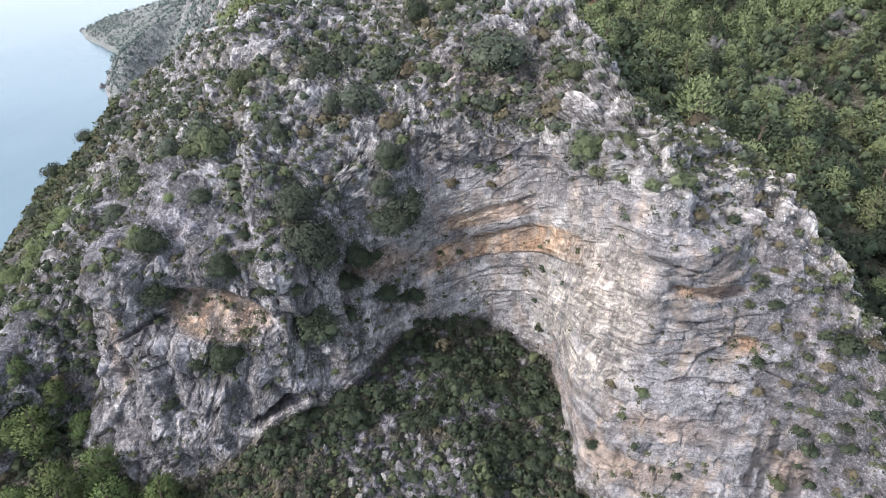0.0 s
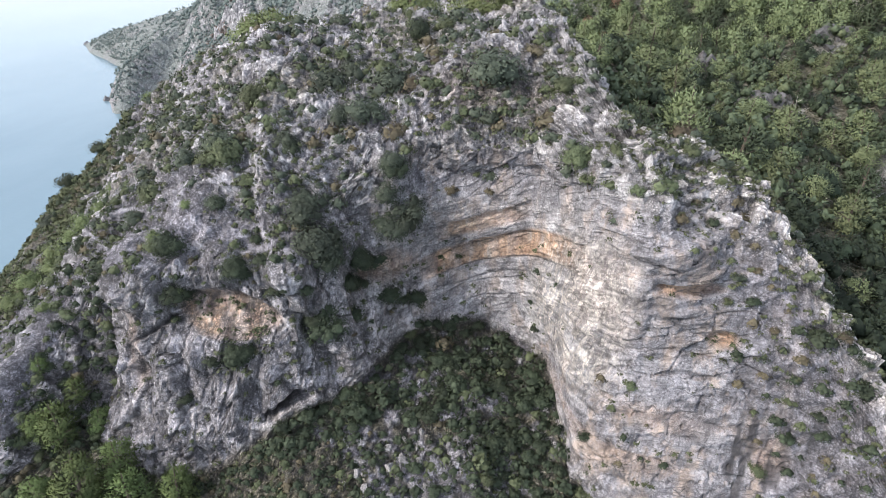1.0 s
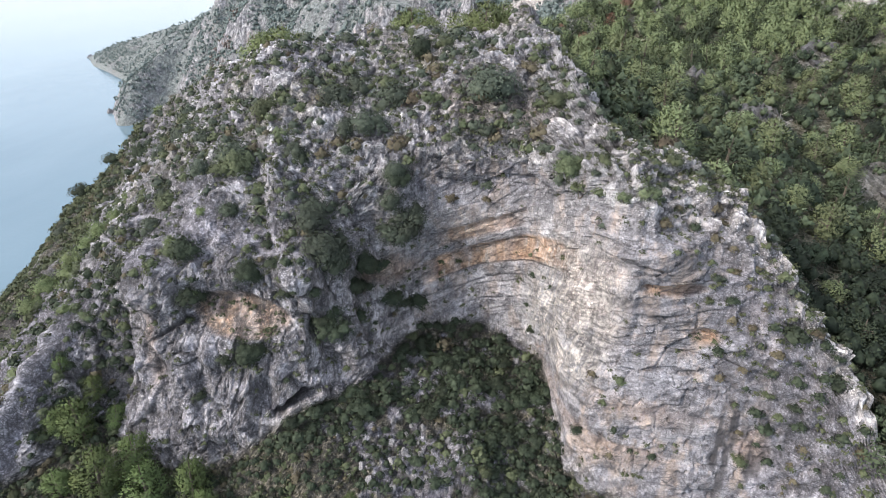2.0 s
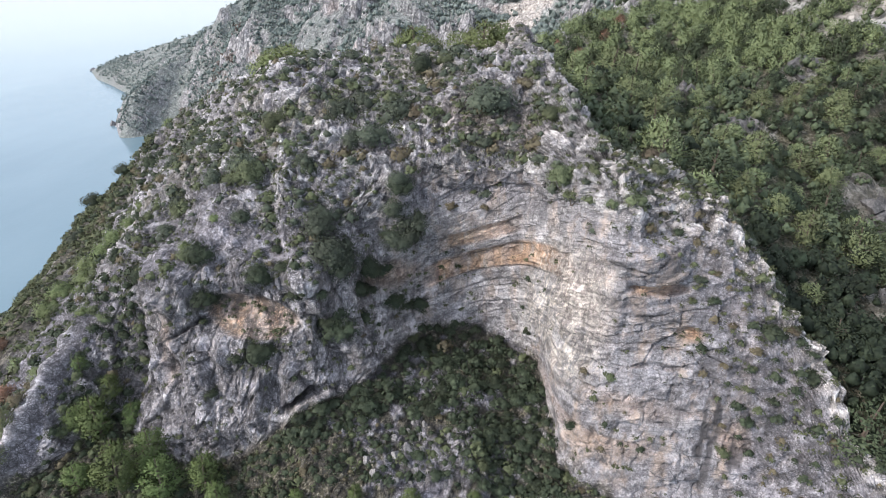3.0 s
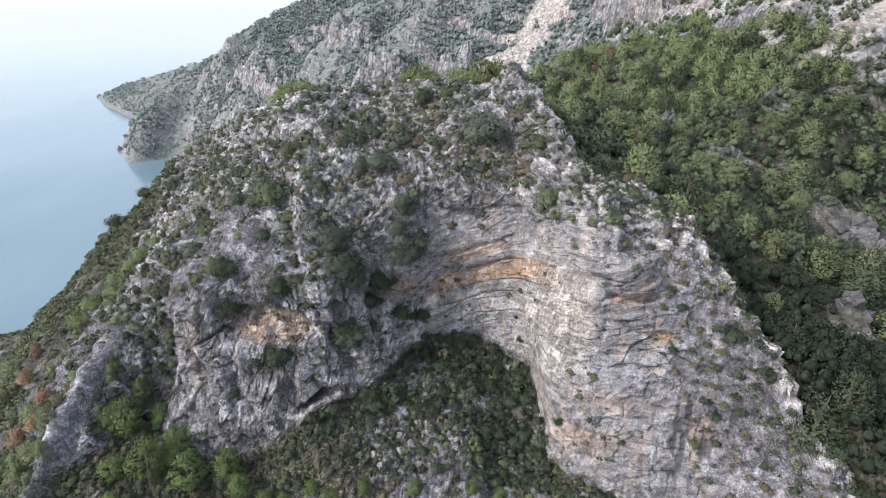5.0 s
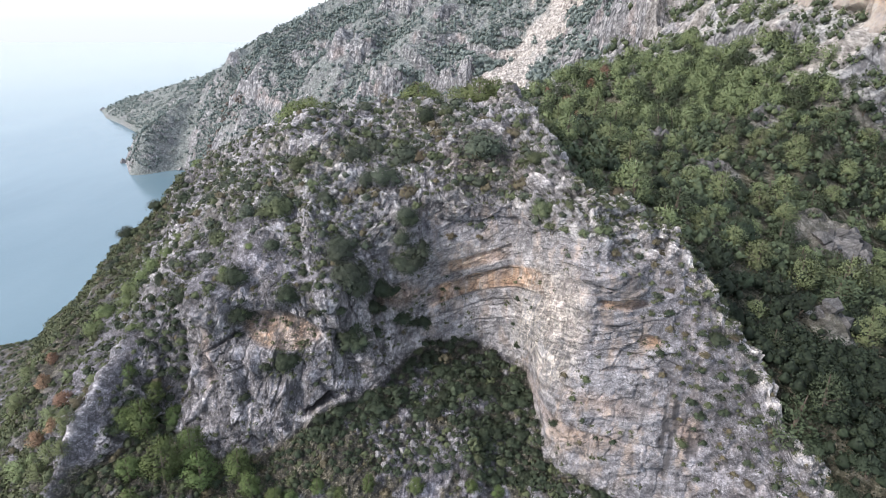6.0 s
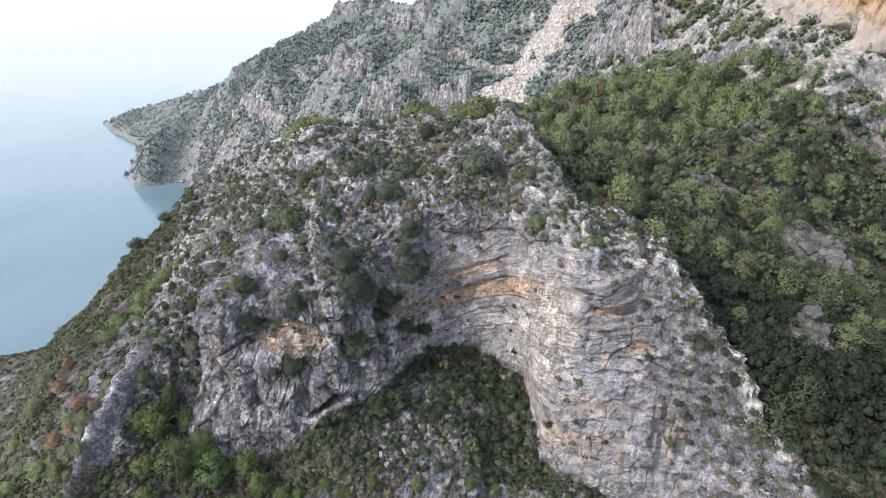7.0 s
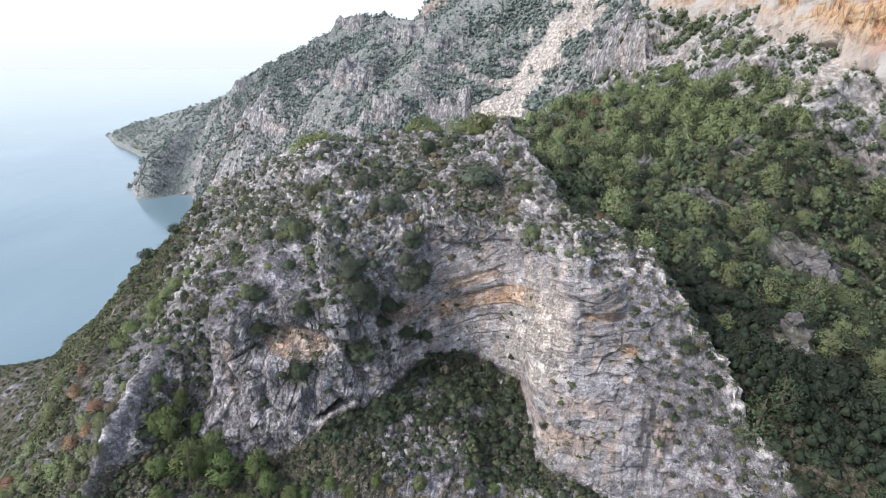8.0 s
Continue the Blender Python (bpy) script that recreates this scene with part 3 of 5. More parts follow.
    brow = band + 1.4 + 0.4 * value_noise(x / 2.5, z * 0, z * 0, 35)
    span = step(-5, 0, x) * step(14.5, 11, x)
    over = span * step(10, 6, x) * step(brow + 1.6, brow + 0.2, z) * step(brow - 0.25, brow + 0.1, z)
    d += inset(span * step(brow + 0.15, brow - 0.25, z) * step(brow - 5.0, brow - 0.5, z), 0.6)
    brow2 = band + 6.2 + 0.4 * value_noise(x / 3, z * 0, z * 0, 36)
    d += inset(step(-3, 2, x) * step(13, 10, x) * step(brow2 + 0.1, brow2 - 0.2, z) * step(brow2 - 3.0, brow2 - 0.3, z), 0.5)
    lines = 0.0
    for down, thick, seed in ((2.4, 0.14, 1), (5.0, 0.3, 2), (5.9, 0.12, 3), (8.6, 0.16, 4)):
        at = band - down + 0.35 * value_noise(x / 3.0, z * 0, z * 0 + seed, 39)
        lines = np.maximum(lines, step(thick, 0.3 * thick, np.abs(z - at)) * step(-0.25, 0.25, value_noise(x / 2.6, z * 0, z * 0 + seed * 3.7, 46)) * wall)
        d += inset(wall * step(at + 0.1, at - 0.1, z) * step(at - 0.9, at - 0.1, z), 0.22)
    niche = blob(x, z, 26, 119.4, 3.4, 0.85, 0.25)
    d += inset(niche, 1.1)
    niche2 = blob(x, z, 30, 114.0, 1.5, 0.9, 0.4)
    d += inset(niche2, 0.9)
    seam = blob(x - 0.10 * (z - 100), z, 33.6 + 0.8 * value_noise(z / 3, z * 0, z * 0, 33), 99, 0.55, 7, 0.7)
    d += inset(seam, 0.35)
    shelf = blob(x, z, 24, 98.0, 10, 0.35, 0.5)
    d += inset(shelf, 0.7)
    d *= 1 - 0.55 * step(30, 36, x) * step(6.6, 7.4, rows)
    P = P + N * d[..., None]
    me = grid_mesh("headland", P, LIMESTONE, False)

    patch = fbm(x / 7, y / 7, z / 7, 4, 21)
    ledge = step(0.45, 0.8, grid_normals(P)[..., 2])
    rubble = blob(x, y, -4, 51, 8, 5, 0.6)
    soil = np.clip(floor * step(-0.2, 0.1, 0.6 * patch + 0.7 * fbm(x / 1.8, y / 1.8, z / 1.8, 3, 61) - 0.10 * rubble + 0.3 * step(-10, -18, x)) + top * step(17, 12, x) * step(-0.05, 0.2, patch) * (0.3 + 0.5 * ledge) + step(-66, -80, x) * step(-0.45, 0.0, patch), 0, 1) * (1 - 0.9 * rib) * (1 - 0.9 * blob(x, z, -75, 84.5, 7, 1.6, 0.5))
    ochre = np.clip(alcove * 1.0 + 1.0 * step(-5, 0, x) * step(18, 14, x) * step(2.5, 1.6, np.abs(z - band + 0.3)) + 0.85 * step(-2, 1, x) * step(12.5, 9, x) * step(1.8, 0.8, np.abs(z - band - 4.7))
                    + 0.85 * niche + 0.9 * niche2 + 0.45 * blob(x, z, 21, 97.0, 6, 1.4, 0.7) + 0.5 * blob(x, z, 36, 101, 1.6, 2.6, 0.6) + 0.4 * blob(x, z, 25, 103.5, 5, 1.5, 0.8)
                    + 0.7 * blob(x, z, -8, 110.5, 3.0, 2.2, 0.6) + 0.3 * blob(x, z, 18.5, 116, 2.5, 6, 0.7) + 0.5 * blob(x, z, -40.5, 104, 0.9, 4.5, 0.6) + 0.3 * blob(x, z, 7, 134, 7, 2, 0.7), 0, 1)
    ochre *= np.clip(0.95 + 0.9 * fbm(x / 1.8, y / 1.8, z / 4.5, 3, 31), 0, 1)
    # slot and slot2 paint shade into the recesses; others are streaks and dark beds
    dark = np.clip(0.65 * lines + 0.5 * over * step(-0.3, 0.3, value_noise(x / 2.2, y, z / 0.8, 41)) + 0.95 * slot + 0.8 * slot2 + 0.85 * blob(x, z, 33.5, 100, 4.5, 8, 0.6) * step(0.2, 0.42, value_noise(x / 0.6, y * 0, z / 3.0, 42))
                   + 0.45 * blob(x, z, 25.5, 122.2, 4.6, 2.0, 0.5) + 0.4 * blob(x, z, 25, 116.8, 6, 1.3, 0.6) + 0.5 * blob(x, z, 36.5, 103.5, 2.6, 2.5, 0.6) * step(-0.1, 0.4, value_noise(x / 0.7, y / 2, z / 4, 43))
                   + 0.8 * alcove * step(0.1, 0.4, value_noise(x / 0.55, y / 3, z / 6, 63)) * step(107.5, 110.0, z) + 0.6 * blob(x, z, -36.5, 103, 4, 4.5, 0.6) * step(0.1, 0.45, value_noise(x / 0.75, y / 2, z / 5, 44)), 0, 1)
    pale = np.clip(1.0 * blob(x - 0.15 * (z - 112), z, 16.9, 112, 3.4, 9.5, 0.5) + 0.2 * left + 0.5 * top * step(17, 24, x), 0, 1)
    bedded = bedded * (1 - 0.25 * np.clip(pale, 0, 1))
    # lit: paler rock by place, plus brightness painted on hollow wall and west wing
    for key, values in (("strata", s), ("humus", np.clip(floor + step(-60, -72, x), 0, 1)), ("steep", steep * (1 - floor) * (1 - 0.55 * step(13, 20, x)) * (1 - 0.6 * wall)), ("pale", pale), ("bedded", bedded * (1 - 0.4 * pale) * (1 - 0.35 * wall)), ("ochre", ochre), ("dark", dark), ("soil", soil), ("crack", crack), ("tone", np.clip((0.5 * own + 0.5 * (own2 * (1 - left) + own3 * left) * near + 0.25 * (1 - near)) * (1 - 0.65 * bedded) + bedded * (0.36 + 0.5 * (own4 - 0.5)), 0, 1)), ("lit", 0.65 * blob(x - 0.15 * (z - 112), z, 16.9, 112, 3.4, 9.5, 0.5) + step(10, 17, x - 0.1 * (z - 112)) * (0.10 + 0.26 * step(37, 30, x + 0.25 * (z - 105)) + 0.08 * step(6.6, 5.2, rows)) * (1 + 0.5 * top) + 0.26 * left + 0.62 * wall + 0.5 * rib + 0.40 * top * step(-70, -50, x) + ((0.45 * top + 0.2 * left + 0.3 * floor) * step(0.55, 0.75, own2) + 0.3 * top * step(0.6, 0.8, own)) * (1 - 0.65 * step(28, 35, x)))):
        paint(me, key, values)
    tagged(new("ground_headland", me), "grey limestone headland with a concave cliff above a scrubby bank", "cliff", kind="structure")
    return P, grid_normals(P), rows


HEAD_P, HEAD_N, HEAD_ROWS = headland()

# ---- the mountain behind: base line of the ochre cliffs, a wooded hollow below, and the long ridge that runs out to the cape ----
CLIFF_BASE = [(-80, 420, 130), (20, 330, 140), (60, 290, 148), (120, 208, 154), (150, 153, 156), (168, 144, 161), (215, 142, 173), (277, 135, 180), (330, 126, 185), (400, 140, 190), (700, 260, 220), (1400, 600, 250)]
RIDGE = [(560, 520, 330), (330, 500, 300), (120, 560, 245), (20, 576, 210), (-24, 590, 189), (-59, 620, 189), (-85, 650, 196), (-114, 700, 183), (-159, 760, 172), (-212, 830, 153), (-232, 852, 131), (-332, 930, 91),
         (-466, 1010, 57), (-560, 1060, 32), (-650, 1123, 3), (-720, 1160, -25)]
# rock steps: two ends of the foot in plan, height, and how far uphill the bench runs out
BLUFFS = [(84, 340, 98, 266, 17, 36), (70, 205, 96, 203, 7, 20), (-66, 434, -34, 409, 12, 34), (-16, 411, 14, 391, 17, 45), (-217, 582, -145, 506, 7, 22), (-98, 501, -60, 485, 14, 36), (-150, 560, -110, 530, 9, 30), (-120, 640, -60, 600, 10, 30), (-60, 545, -10, 530, 12, 32), (-260, 690, -200, 640, 9, 26)]
SPUR_BACK = [(-60, 190), (-30, 140), (0, 98), (20, 72), (29, 62), (39, 50), (47, 45), (53, 41), (58, 37), (62, 33), (69, 25), (89, 17), (120, 12), (200, 5), (300, -30), (500, -160)]
SCREE = [(22, 325, 0), (40, 375, 0), (76, 433, 0), (112, 465, 0), (150, 505, 0)]
SADDLE = [(14, 95, 134), (46, 137, 131), (60, 142, 127), (82, 172, 128), (113, 195, 139)]


def to_line(x, y, line):
    """Distance in plan to a line of places, and the line's height there."""
    best, height = np.full(x.shape, 1e9), np.zeros(x.shape)
    for (ax, ay, az), (bx, by, bz) in zip(line, line[1:]):
        t = np.clip(((x - ax) * (bx - ax) + (y - ay) * (by - ay)) / ((bx - ax) ** 2 + (by - ay) ** 2), 0, 1)
        d = np.hypot(x - ax - t * (bx - ax), y - ay - t * (by - ay))
        height = np.where(d < best, az + t * (bz - az), height)
        best = np.minimum(best, d)
    return best, height


def smooth_max(a, b, k):
    h = np.clip(0.5 + 0.5 * (a - b) / k, 0, 1)
    return b * (1 - h) + a * h + k * h * (1 - h)


def mountain_height(x, y):
    ys = [p[0] for p in CLIFF_BASE]
    xb, zb = glide(ys, [p[1] for p in CLIFF_BASE], y), glide(ys, [p[2] for p in CLIFF_BASE], y)
    xb = xb + 5 * value_noise(y / 14, y * 0, y * 0, 5) + 2.5 * value_noise(y / 4.5, y * 0, y * 0, 6)
    d = xb - x
    low = zb - 0.72 * np.clip(d, 0, 35) - 0.09 * np.clip(d - 35, 0, 200) - 0.5 * np.clip(x - y + 28, 0, 36) * step(300, 200, y)
    low = low - 0.35 * np.clip(y - 205, 0, 400) * step(20, 70, d) - 0.17 * np.clip(d - 55, 0, 80) * step(130, 185, y)
    high = zb + 46 * step(5, 12, -d) + 0.5 * np.clip(-d - 12, 0, 300)
    m2 = np.where(d > 0, low, high)
    ds, zs = to_line(x, y, SADDLE)
    m2 = smooth_max(m2, zs - 0.4 * ds, 4)
    ye = [p[0] for p in SPUR_BACK]
    cut = 2.2 * np.clip(glide(ye, [p[1] for p in SPUR_BACK], np.clip(y, -60, 500)) - x, 0, None)
    dr, zr = to_line(x, y, RIDGE)
    s = 0.62
    reach = 126 + 90 * step(-290, -350, x)
    m1 = zr - s * np.clip(dr, 0, None) + 0.28 * step(-140, 0, x) * np.clip(dr - 150, 0, None) - 1.0 * step(-60, -150, x) * np.clip(dr - reach, 0, None)
    return smooth_max(m1 - cut * step(330, 260, y), m2 - cut, 12), d, dr


def outcrop(x, y):
    """Bare rock standing out of the wood."""
    return 1.7 * blob(x, y, 88, 96, 9, 9, 0.4) + blob(x, y, 60, 137, 6, 5, 0.6) + blob(x, y, 70, 122, 5, 4, 0.6) + 0.8 * blob(x, y, 98, 150, 5, 5, 0.6) + 0.8 * blob(x, y, 64, 58, 2.5, 4, 0.6)


def wooded(x, y):
    """How thick the wood stands, 0 to 1."""
    xb = glide([q[0] for q in CLIFF_BASE], [q[1] for q in CLIFF_BASE], y)
    return step(14, 42, xb - x) * step(-60, -20, y) * step(235, 185, y) * np.clip(1 - 1.5 * outcrop(x, y), 0, 1)


def mountain():
    xs = np.concatenate([np.arange(-760, -430, 5.0), np.arange(-430, 10, 2.7), np.arange(10, 190, 1.3), np.arange(190, 470, 6.0)])
    ys = np.concatenate([np.arange(-60, 6, 6.0), np.arange(6, 320, 1.3), np.arange(320, 860, 2.7), np.arange(860, 1250, 5.0)])
    x, y = np.meshgrid(xs, ys)
    z, d, dr = mountain_height(x, y)
    far = step(250, 500, y)
    along, down = -0.81 * x + 0.59 * y, 0.59 * x + 0.81 * y          # ribs and gullies run down from the long ridge
    ribs = fbm(along / 62, down / 190, z * 0, 2, 9, True) + 0.35 * fbm(along / 19, down / 55, z * 0, 4, 10, True)
    z = z + far * 15 * (ribs - 0.25) * step(2, 45, z) * step(0, 70, dr) + (1 - far) * (1.6 * fbm(x / 18, y / 18, z * 0, 5, 9, True) + (1 - wooded(x, y)) * 0.8 * fbm(x / 3.4, y / 3.4, z * 0, 2, 33, True))
    tower = blob(x, y, -6, 588, 15, 12, 0.5)
    z = z + 13 * tower
    z = z + 3.5 * outcrop(x, y) * (0.6 + 0.4 * fbm(x / 4, y / 4, z * 0, 3, 20))
    k = (z + 16 * fbm(x / 50, y / 50, z * 0, 4, 22) + 0.12 * x) / 19
    f = k - np.floor(k)
    crag = step(0.0, 0.3, fbm(x / 55, y / 55, z * 0, 3, 23)) * step(6, 30, z) * (1 - wooded(x, y))
    below = 0.15 + 0.85 * step(5, 45, dr)
    z = z + below * (9 * crag * (step(0.42, 0.58, f) - f) + 2.2 * fbm(x / 7, y / 7, z * 0, 4, 24, True) * (1 - wooded(x, y)) * step(2, 8, z))
    bluff = 0.0
    for ax, ay, bx, by, tall, run in BLUFFS:
        long = math.hypot(bx - ax, by - ay)
        u = ((x - ax) * (bx - ax) + (y - ay) * (by - ay)) / long ** 2
        up = ((y - ay) * (bx - ax) - (x - ax) * (by - ay)) / long + 0.05 * long * fbm(x / 9, y / 9, z * 0, 3, 26) + 3.5 * fbm(u * long / 5, z * 0, z * 0, 3, 27, True)
        ends = step(-0.12, 0.15, u) * step(1.12, 0.85, u) * np.clip(0.75 + 1.1 * fbm(x / 11, y / 11, z * 0, 3, 28), 0.1, 1.25)
        rise = ends * tall * step(0, 0.22 * tall, up) * step(run, 0.3 * tall, up)
        z = z + rise + ends * step(-2, 2, up) * step(run, 0.3 * tall, up) * (0.16 * tall * fbm(x / 4.5, y / 4.5, z * 0, 3, 31, True))
        bluff = np.maximum(bluff, ends * step(-1, 1, up) * step(0.6 * run, 0.3 * tall, up))
    P = np.stack([x, y, z], -1)
    me = grid_mesh("mountain", P, HILLSIDE, False)
    N = grid_normals(P)
    N = N * np.sign(N[..., 2:3] + 1e-9)
    steep = step(0.80 - 0.14 * far, 0.56 - 0.14 * far, N[..., 2])
    patch = fbm(x / 22, y / 22, z / 22, 4, 19)
    rocky = np.clip(steep + bluff + outcrop(x, y) + step(0.12, 0.3, patch) * (0.15 + 0.25 * far), 0, 1)
    paint(me, "soil", 1 - rocky)
    # far slopes get the low growth with haze mixed into its colour
    paint(me, "hazy_heath", 0.85 * far)
    paint(me, "litter", np.clip(np.maximum(1.8 * wooded(x, y) - 0.8 - rocky * outcrop(x, y), 0.7 * step(0.1, 0.5, outcrop(x, y))), 0, 1))
    ds, _ = to_line(x, y, SCREE)
    scree = step(1.0, 0.6, ds / (11 + 0.10 * (y - 300)) + 1.0 * fbm(x / 10, y / 16, z * 0, 4, 14)) * step(300, 330, y)
    scree = np.maximum(scree, 0.8 * step(60, 30, d) * step(-4, 6, d) * step(0.0, 0.25, fbm(x / 9, y / 9, z * 0, 4, 15)) * step(140, 160, y) * step(300, 260, y))
    paint(me, "scree", scree)
    paint(me, "ochre", np.clip(0.6 * step(1, -4, d) * step(430, 300, y) + 0.3 * tower, 0, 1))
    paint(me, "red", blob(y, z, 158, 158, 9, 5, 0.6) * step(6, 0, d) * step(-14, -4, d) * step(-0.3, 0.2, fbm(x / 3, y / 3, z / 3, 3, 16)))
    bare = (scree > 0.4) | (bluff * (0.6 + fbm(x / 6, y / 6, z * 0, 2, 32)) > 0.45) | (rocky * fbm(x / 9, y / 9, z / 9, 2, 18) > 0.4)
    tagged(new("ground_mountain", me), "mountainside of scrub, scree and ochre cliffs running out to a cape", "mountain", kind="structure")
    return P, N, bare, ribs * far


MOUNT_P, MOUNT_N, MOUNT_BARE, MOUNT_RIBS = mountain()


def ochre_rock():
    m, nt, b = mat("ochre_rock")
    co = nt.nodes.new("ShaderNodeTexCoord").outputs["Object"]
    v = noise_tex(nt, co, 0.35, 8, 0.72, (1, 1, 0.3))
    col = ramp(nt, v, (0.36, (0.10, 0.055, 0.035)), (0.43, (0.34, 0.19, 0.10)), (0.50, (0.46, 0.29, 0.16)), (0.57, (0.50, 0.38, 0.26)), (0.66, (0.38, 0.35, 0.32)))
    stain = noise_tex(nt, co, 0.55, 6, 0.7, (1, 1, 0.12))
    col = mixc(nt, ramp(nt, stain, (0.55, (0, 0, 0)), (0.62, (0.8, 0.8, 0.8))), col, (0.16, 0.11, 0.09))
    col = mixc(nt, ramp(nt, edges(nt, co, 0.3, (1, 1, 0.22), 0.4), (0.01, (0.5, 0.5, 0.5)), (0.05, (0, 0, 0))), col, (0.08, 0.05, 0.04))
    col = mixc(nt, attr(nt, "red"), col, (0.36, 0.13, 0.08))
    col = mixc(nt, attr(nt, "grey"), col, (0.40, 0.385, 0.375))
    nt.links.new(col, b.inputs["Base Color"])
    b.inputs["Roughness"].default_value = 0.93
    bump(nt, b, v, 1.0, 1.2)
    return m


def upper_cliff():
    """The ochre wall above the wooded slope: columns, scoops and small caves."""
    y, h = np.meshgrid(np.arange(112, 420, 0.9), np.arange(-11, 48, 0.8))
    ys = [p[0] for p in CLIFF_BASE]
    xb, zb = glide(ys, [p[1] for p in CLIFF_BASE], y), glide(ys, [p[2] for p in CLIFF_BASE], y)
    z = zb + h
    out = 3.2 * fbm(y / 17, z / 40, y * 0, 3, 51) + 2.2 * fbm(y / 5, z / 16, y * 0, 3, 52, True) + 1.2 * fbm(y / 2.2, z / 2.8, y * 0, 3, 53)
    scoop = np.clip(fbm(y / 9, z / 8, y * 0, 2, 54) - 0.15, 0, 1)
    f1, f2, own = worley(y / 3.2, z / 5.5, y * 0, 55)
    out = out - 6 * scoop + 0.8 * (own - 0.5)
    foot = step(8, -2, h)
    x = xb + 0.10 * h - out - 5.0 - 3.0 * foot
    P = np.stack([x, y, z], -1)[::-1]
    me = grid_mesh("upper_cliff", P, ochre_rock(), False)
    paint(me, "red", (blob(y, h, 156, 4, 8, 5, 0.6) * step(-0.2, 0.2, fbm(y / 3, z / 3, y * 0, 3, 56)))[::-1])
    paint(me, "grey", (np.clip(step(0.1, 0.4, fbm(y / 14, z / 14, y * 0, 3, 57)) * 0.8 + 0.7 * foot, 0, 1))[::-1])
    tagged(new("ground_upper_cliff", me), "tall ochre and cream limestone wall above the wooded slope", "cliff", kind="structure")


upper_cliff()

me = bpy.data.meshes.new("sea")
fill_mesh(me, np.array([(-40000, -6000, 0), (20000, -6000, 0), (20000, 45000, 0), (-40000, 45000, 0)], float), np.array([[0, 1, 2, 3]]), WATER)
tagged(new("water_sea", me), "calm pale blue sea under a hazy sky", "sea", kind="structure")

# ---- plants ----
LEAF_DARK = leaves("leaf_dark", (0.016, 0.023, 0.015), (0.074, 0.09, 0.055))
LEAF_LIME = leaves("leaf_lime", (0.066, 0.084, 0.036), (0.205, 0.24, 0.112))
# dark evergreen green, darkened further for the spur's shade on the hollow
LEAF_DEEP_SHADE = leaves("leaf_deep_shade", (0.013, 0.019, 0.013), (0.046, 0.062, 0.037), 0.7)
LEAF_OLIVE = leaves("leaf_olive", (0.048, 0.059, 0.032), (0.15, 0.168, 0.092))
LEAF_BROWN = leaves("leaf_brown", (0.055, 0.045, 0.030), (0.16, 0.13, 0.09))
NEEDLE = leaves("needle", (0.108, 0.127, 0.066), (0.25, 0.285, 0.142), 0.5, 0.15)
NEEDLE_BRIGHT = leaves("needle_bright", (0.055, 0.075, 0.03), (0.175, 0.222, 0.085), 0.4, 0.15)
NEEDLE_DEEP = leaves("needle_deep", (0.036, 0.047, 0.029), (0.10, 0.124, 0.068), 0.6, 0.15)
NEEDLE_RUST = leaves("needle_rust", (0.17, 0.10, 0.072), (0.36, 0.22, 0.155))
NEEDLE_LIGHT = leaves("needle_light", (0.10, 0.122, 0.052), (0.25, 0.295, 0.13), 0.4, 0.15)
SCRUB = leaves("scrub", (0.046, 0.054, 0.028), (0.15, 0.165, 0.09))
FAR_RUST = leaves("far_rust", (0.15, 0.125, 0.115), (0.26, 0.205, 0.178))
# scrub green with distance haze mixed into the base colour
FAR_HAZED_GREEN = leaves("far_hazed_green", (0.105, 0.135, 0.128), (0.215, 0.25, 0.228))
LEAF_WOOD = leaves("leaf_wood", (0.036, 0.048, 0.03), (0.12, 0.148, 0.085))
LEAF_GREY = leaves("leaf_grey", (0.026, 0.034, 0.026), (0.108, 0.124, 0.088))


def unit(v):
    return v / np.maximum(np.linalg.norm(v, axis=-1, keepdims=True), 1e-6)


def leaf_sprays(c, n, length, width, rng):
    """Small tilted three-cornered leaf sprays at the places c, facing about n; sizes per spray."""
    face = unit(n)
    n = unit(n + rng.normal(0, 0.38, c.shape))
    u = unit(np.cross(n, rng.normal(0, 1, c.shape)))
    v = np.cross(n, u)
    L, W = np.broadcast_to(length, len(c))[:, None], np.broadcast_to(width, len(c))[:, None]
    verts = np.stack([c + u * L + n * L * 0.2, c - u * L * 0.6 + v * W, c - u * L * 0.6 - v * W], 1).reshape(-1, 3)
    return verts, np.arange(len(verts)).reshape(-1, 3), np.repeat(unit(0.35 * n + face), 3, axis=0)


ICO = np.array([(math.cos(k * 1.2566 + (0.6283 if u < 0 else 0)) * 0.894, math.sin(k * 1.2566 + (0.6283 if u < 0 else 0)) * 0.894, u) for u in (0.447, -0.447) for k in range(5)] + [(0, 0, 1), (0, 0, -1)])
ICO_FACES = np.array([f for k in range(5) for f in ((10, k, (k + 1) % 5), (k, 5 + k, (k + 1) % 5), ((k + 1) % 5, 5 + k, 5 + (k + 1) % 5), (11, 5 + (k + 1) % 5, 5 + k))])


OCTA = np.array([(1, 0, 0), (0, 1, 0), (-1, 0, 0), (0, -1, 0), (0, 0, 1), (0, 0, -1)], float)
OCTA_FACES = np.array([f for k in range(4) for f in ((4, k, (k + 1) % 4), (5, (k + 1) % 4, k))])


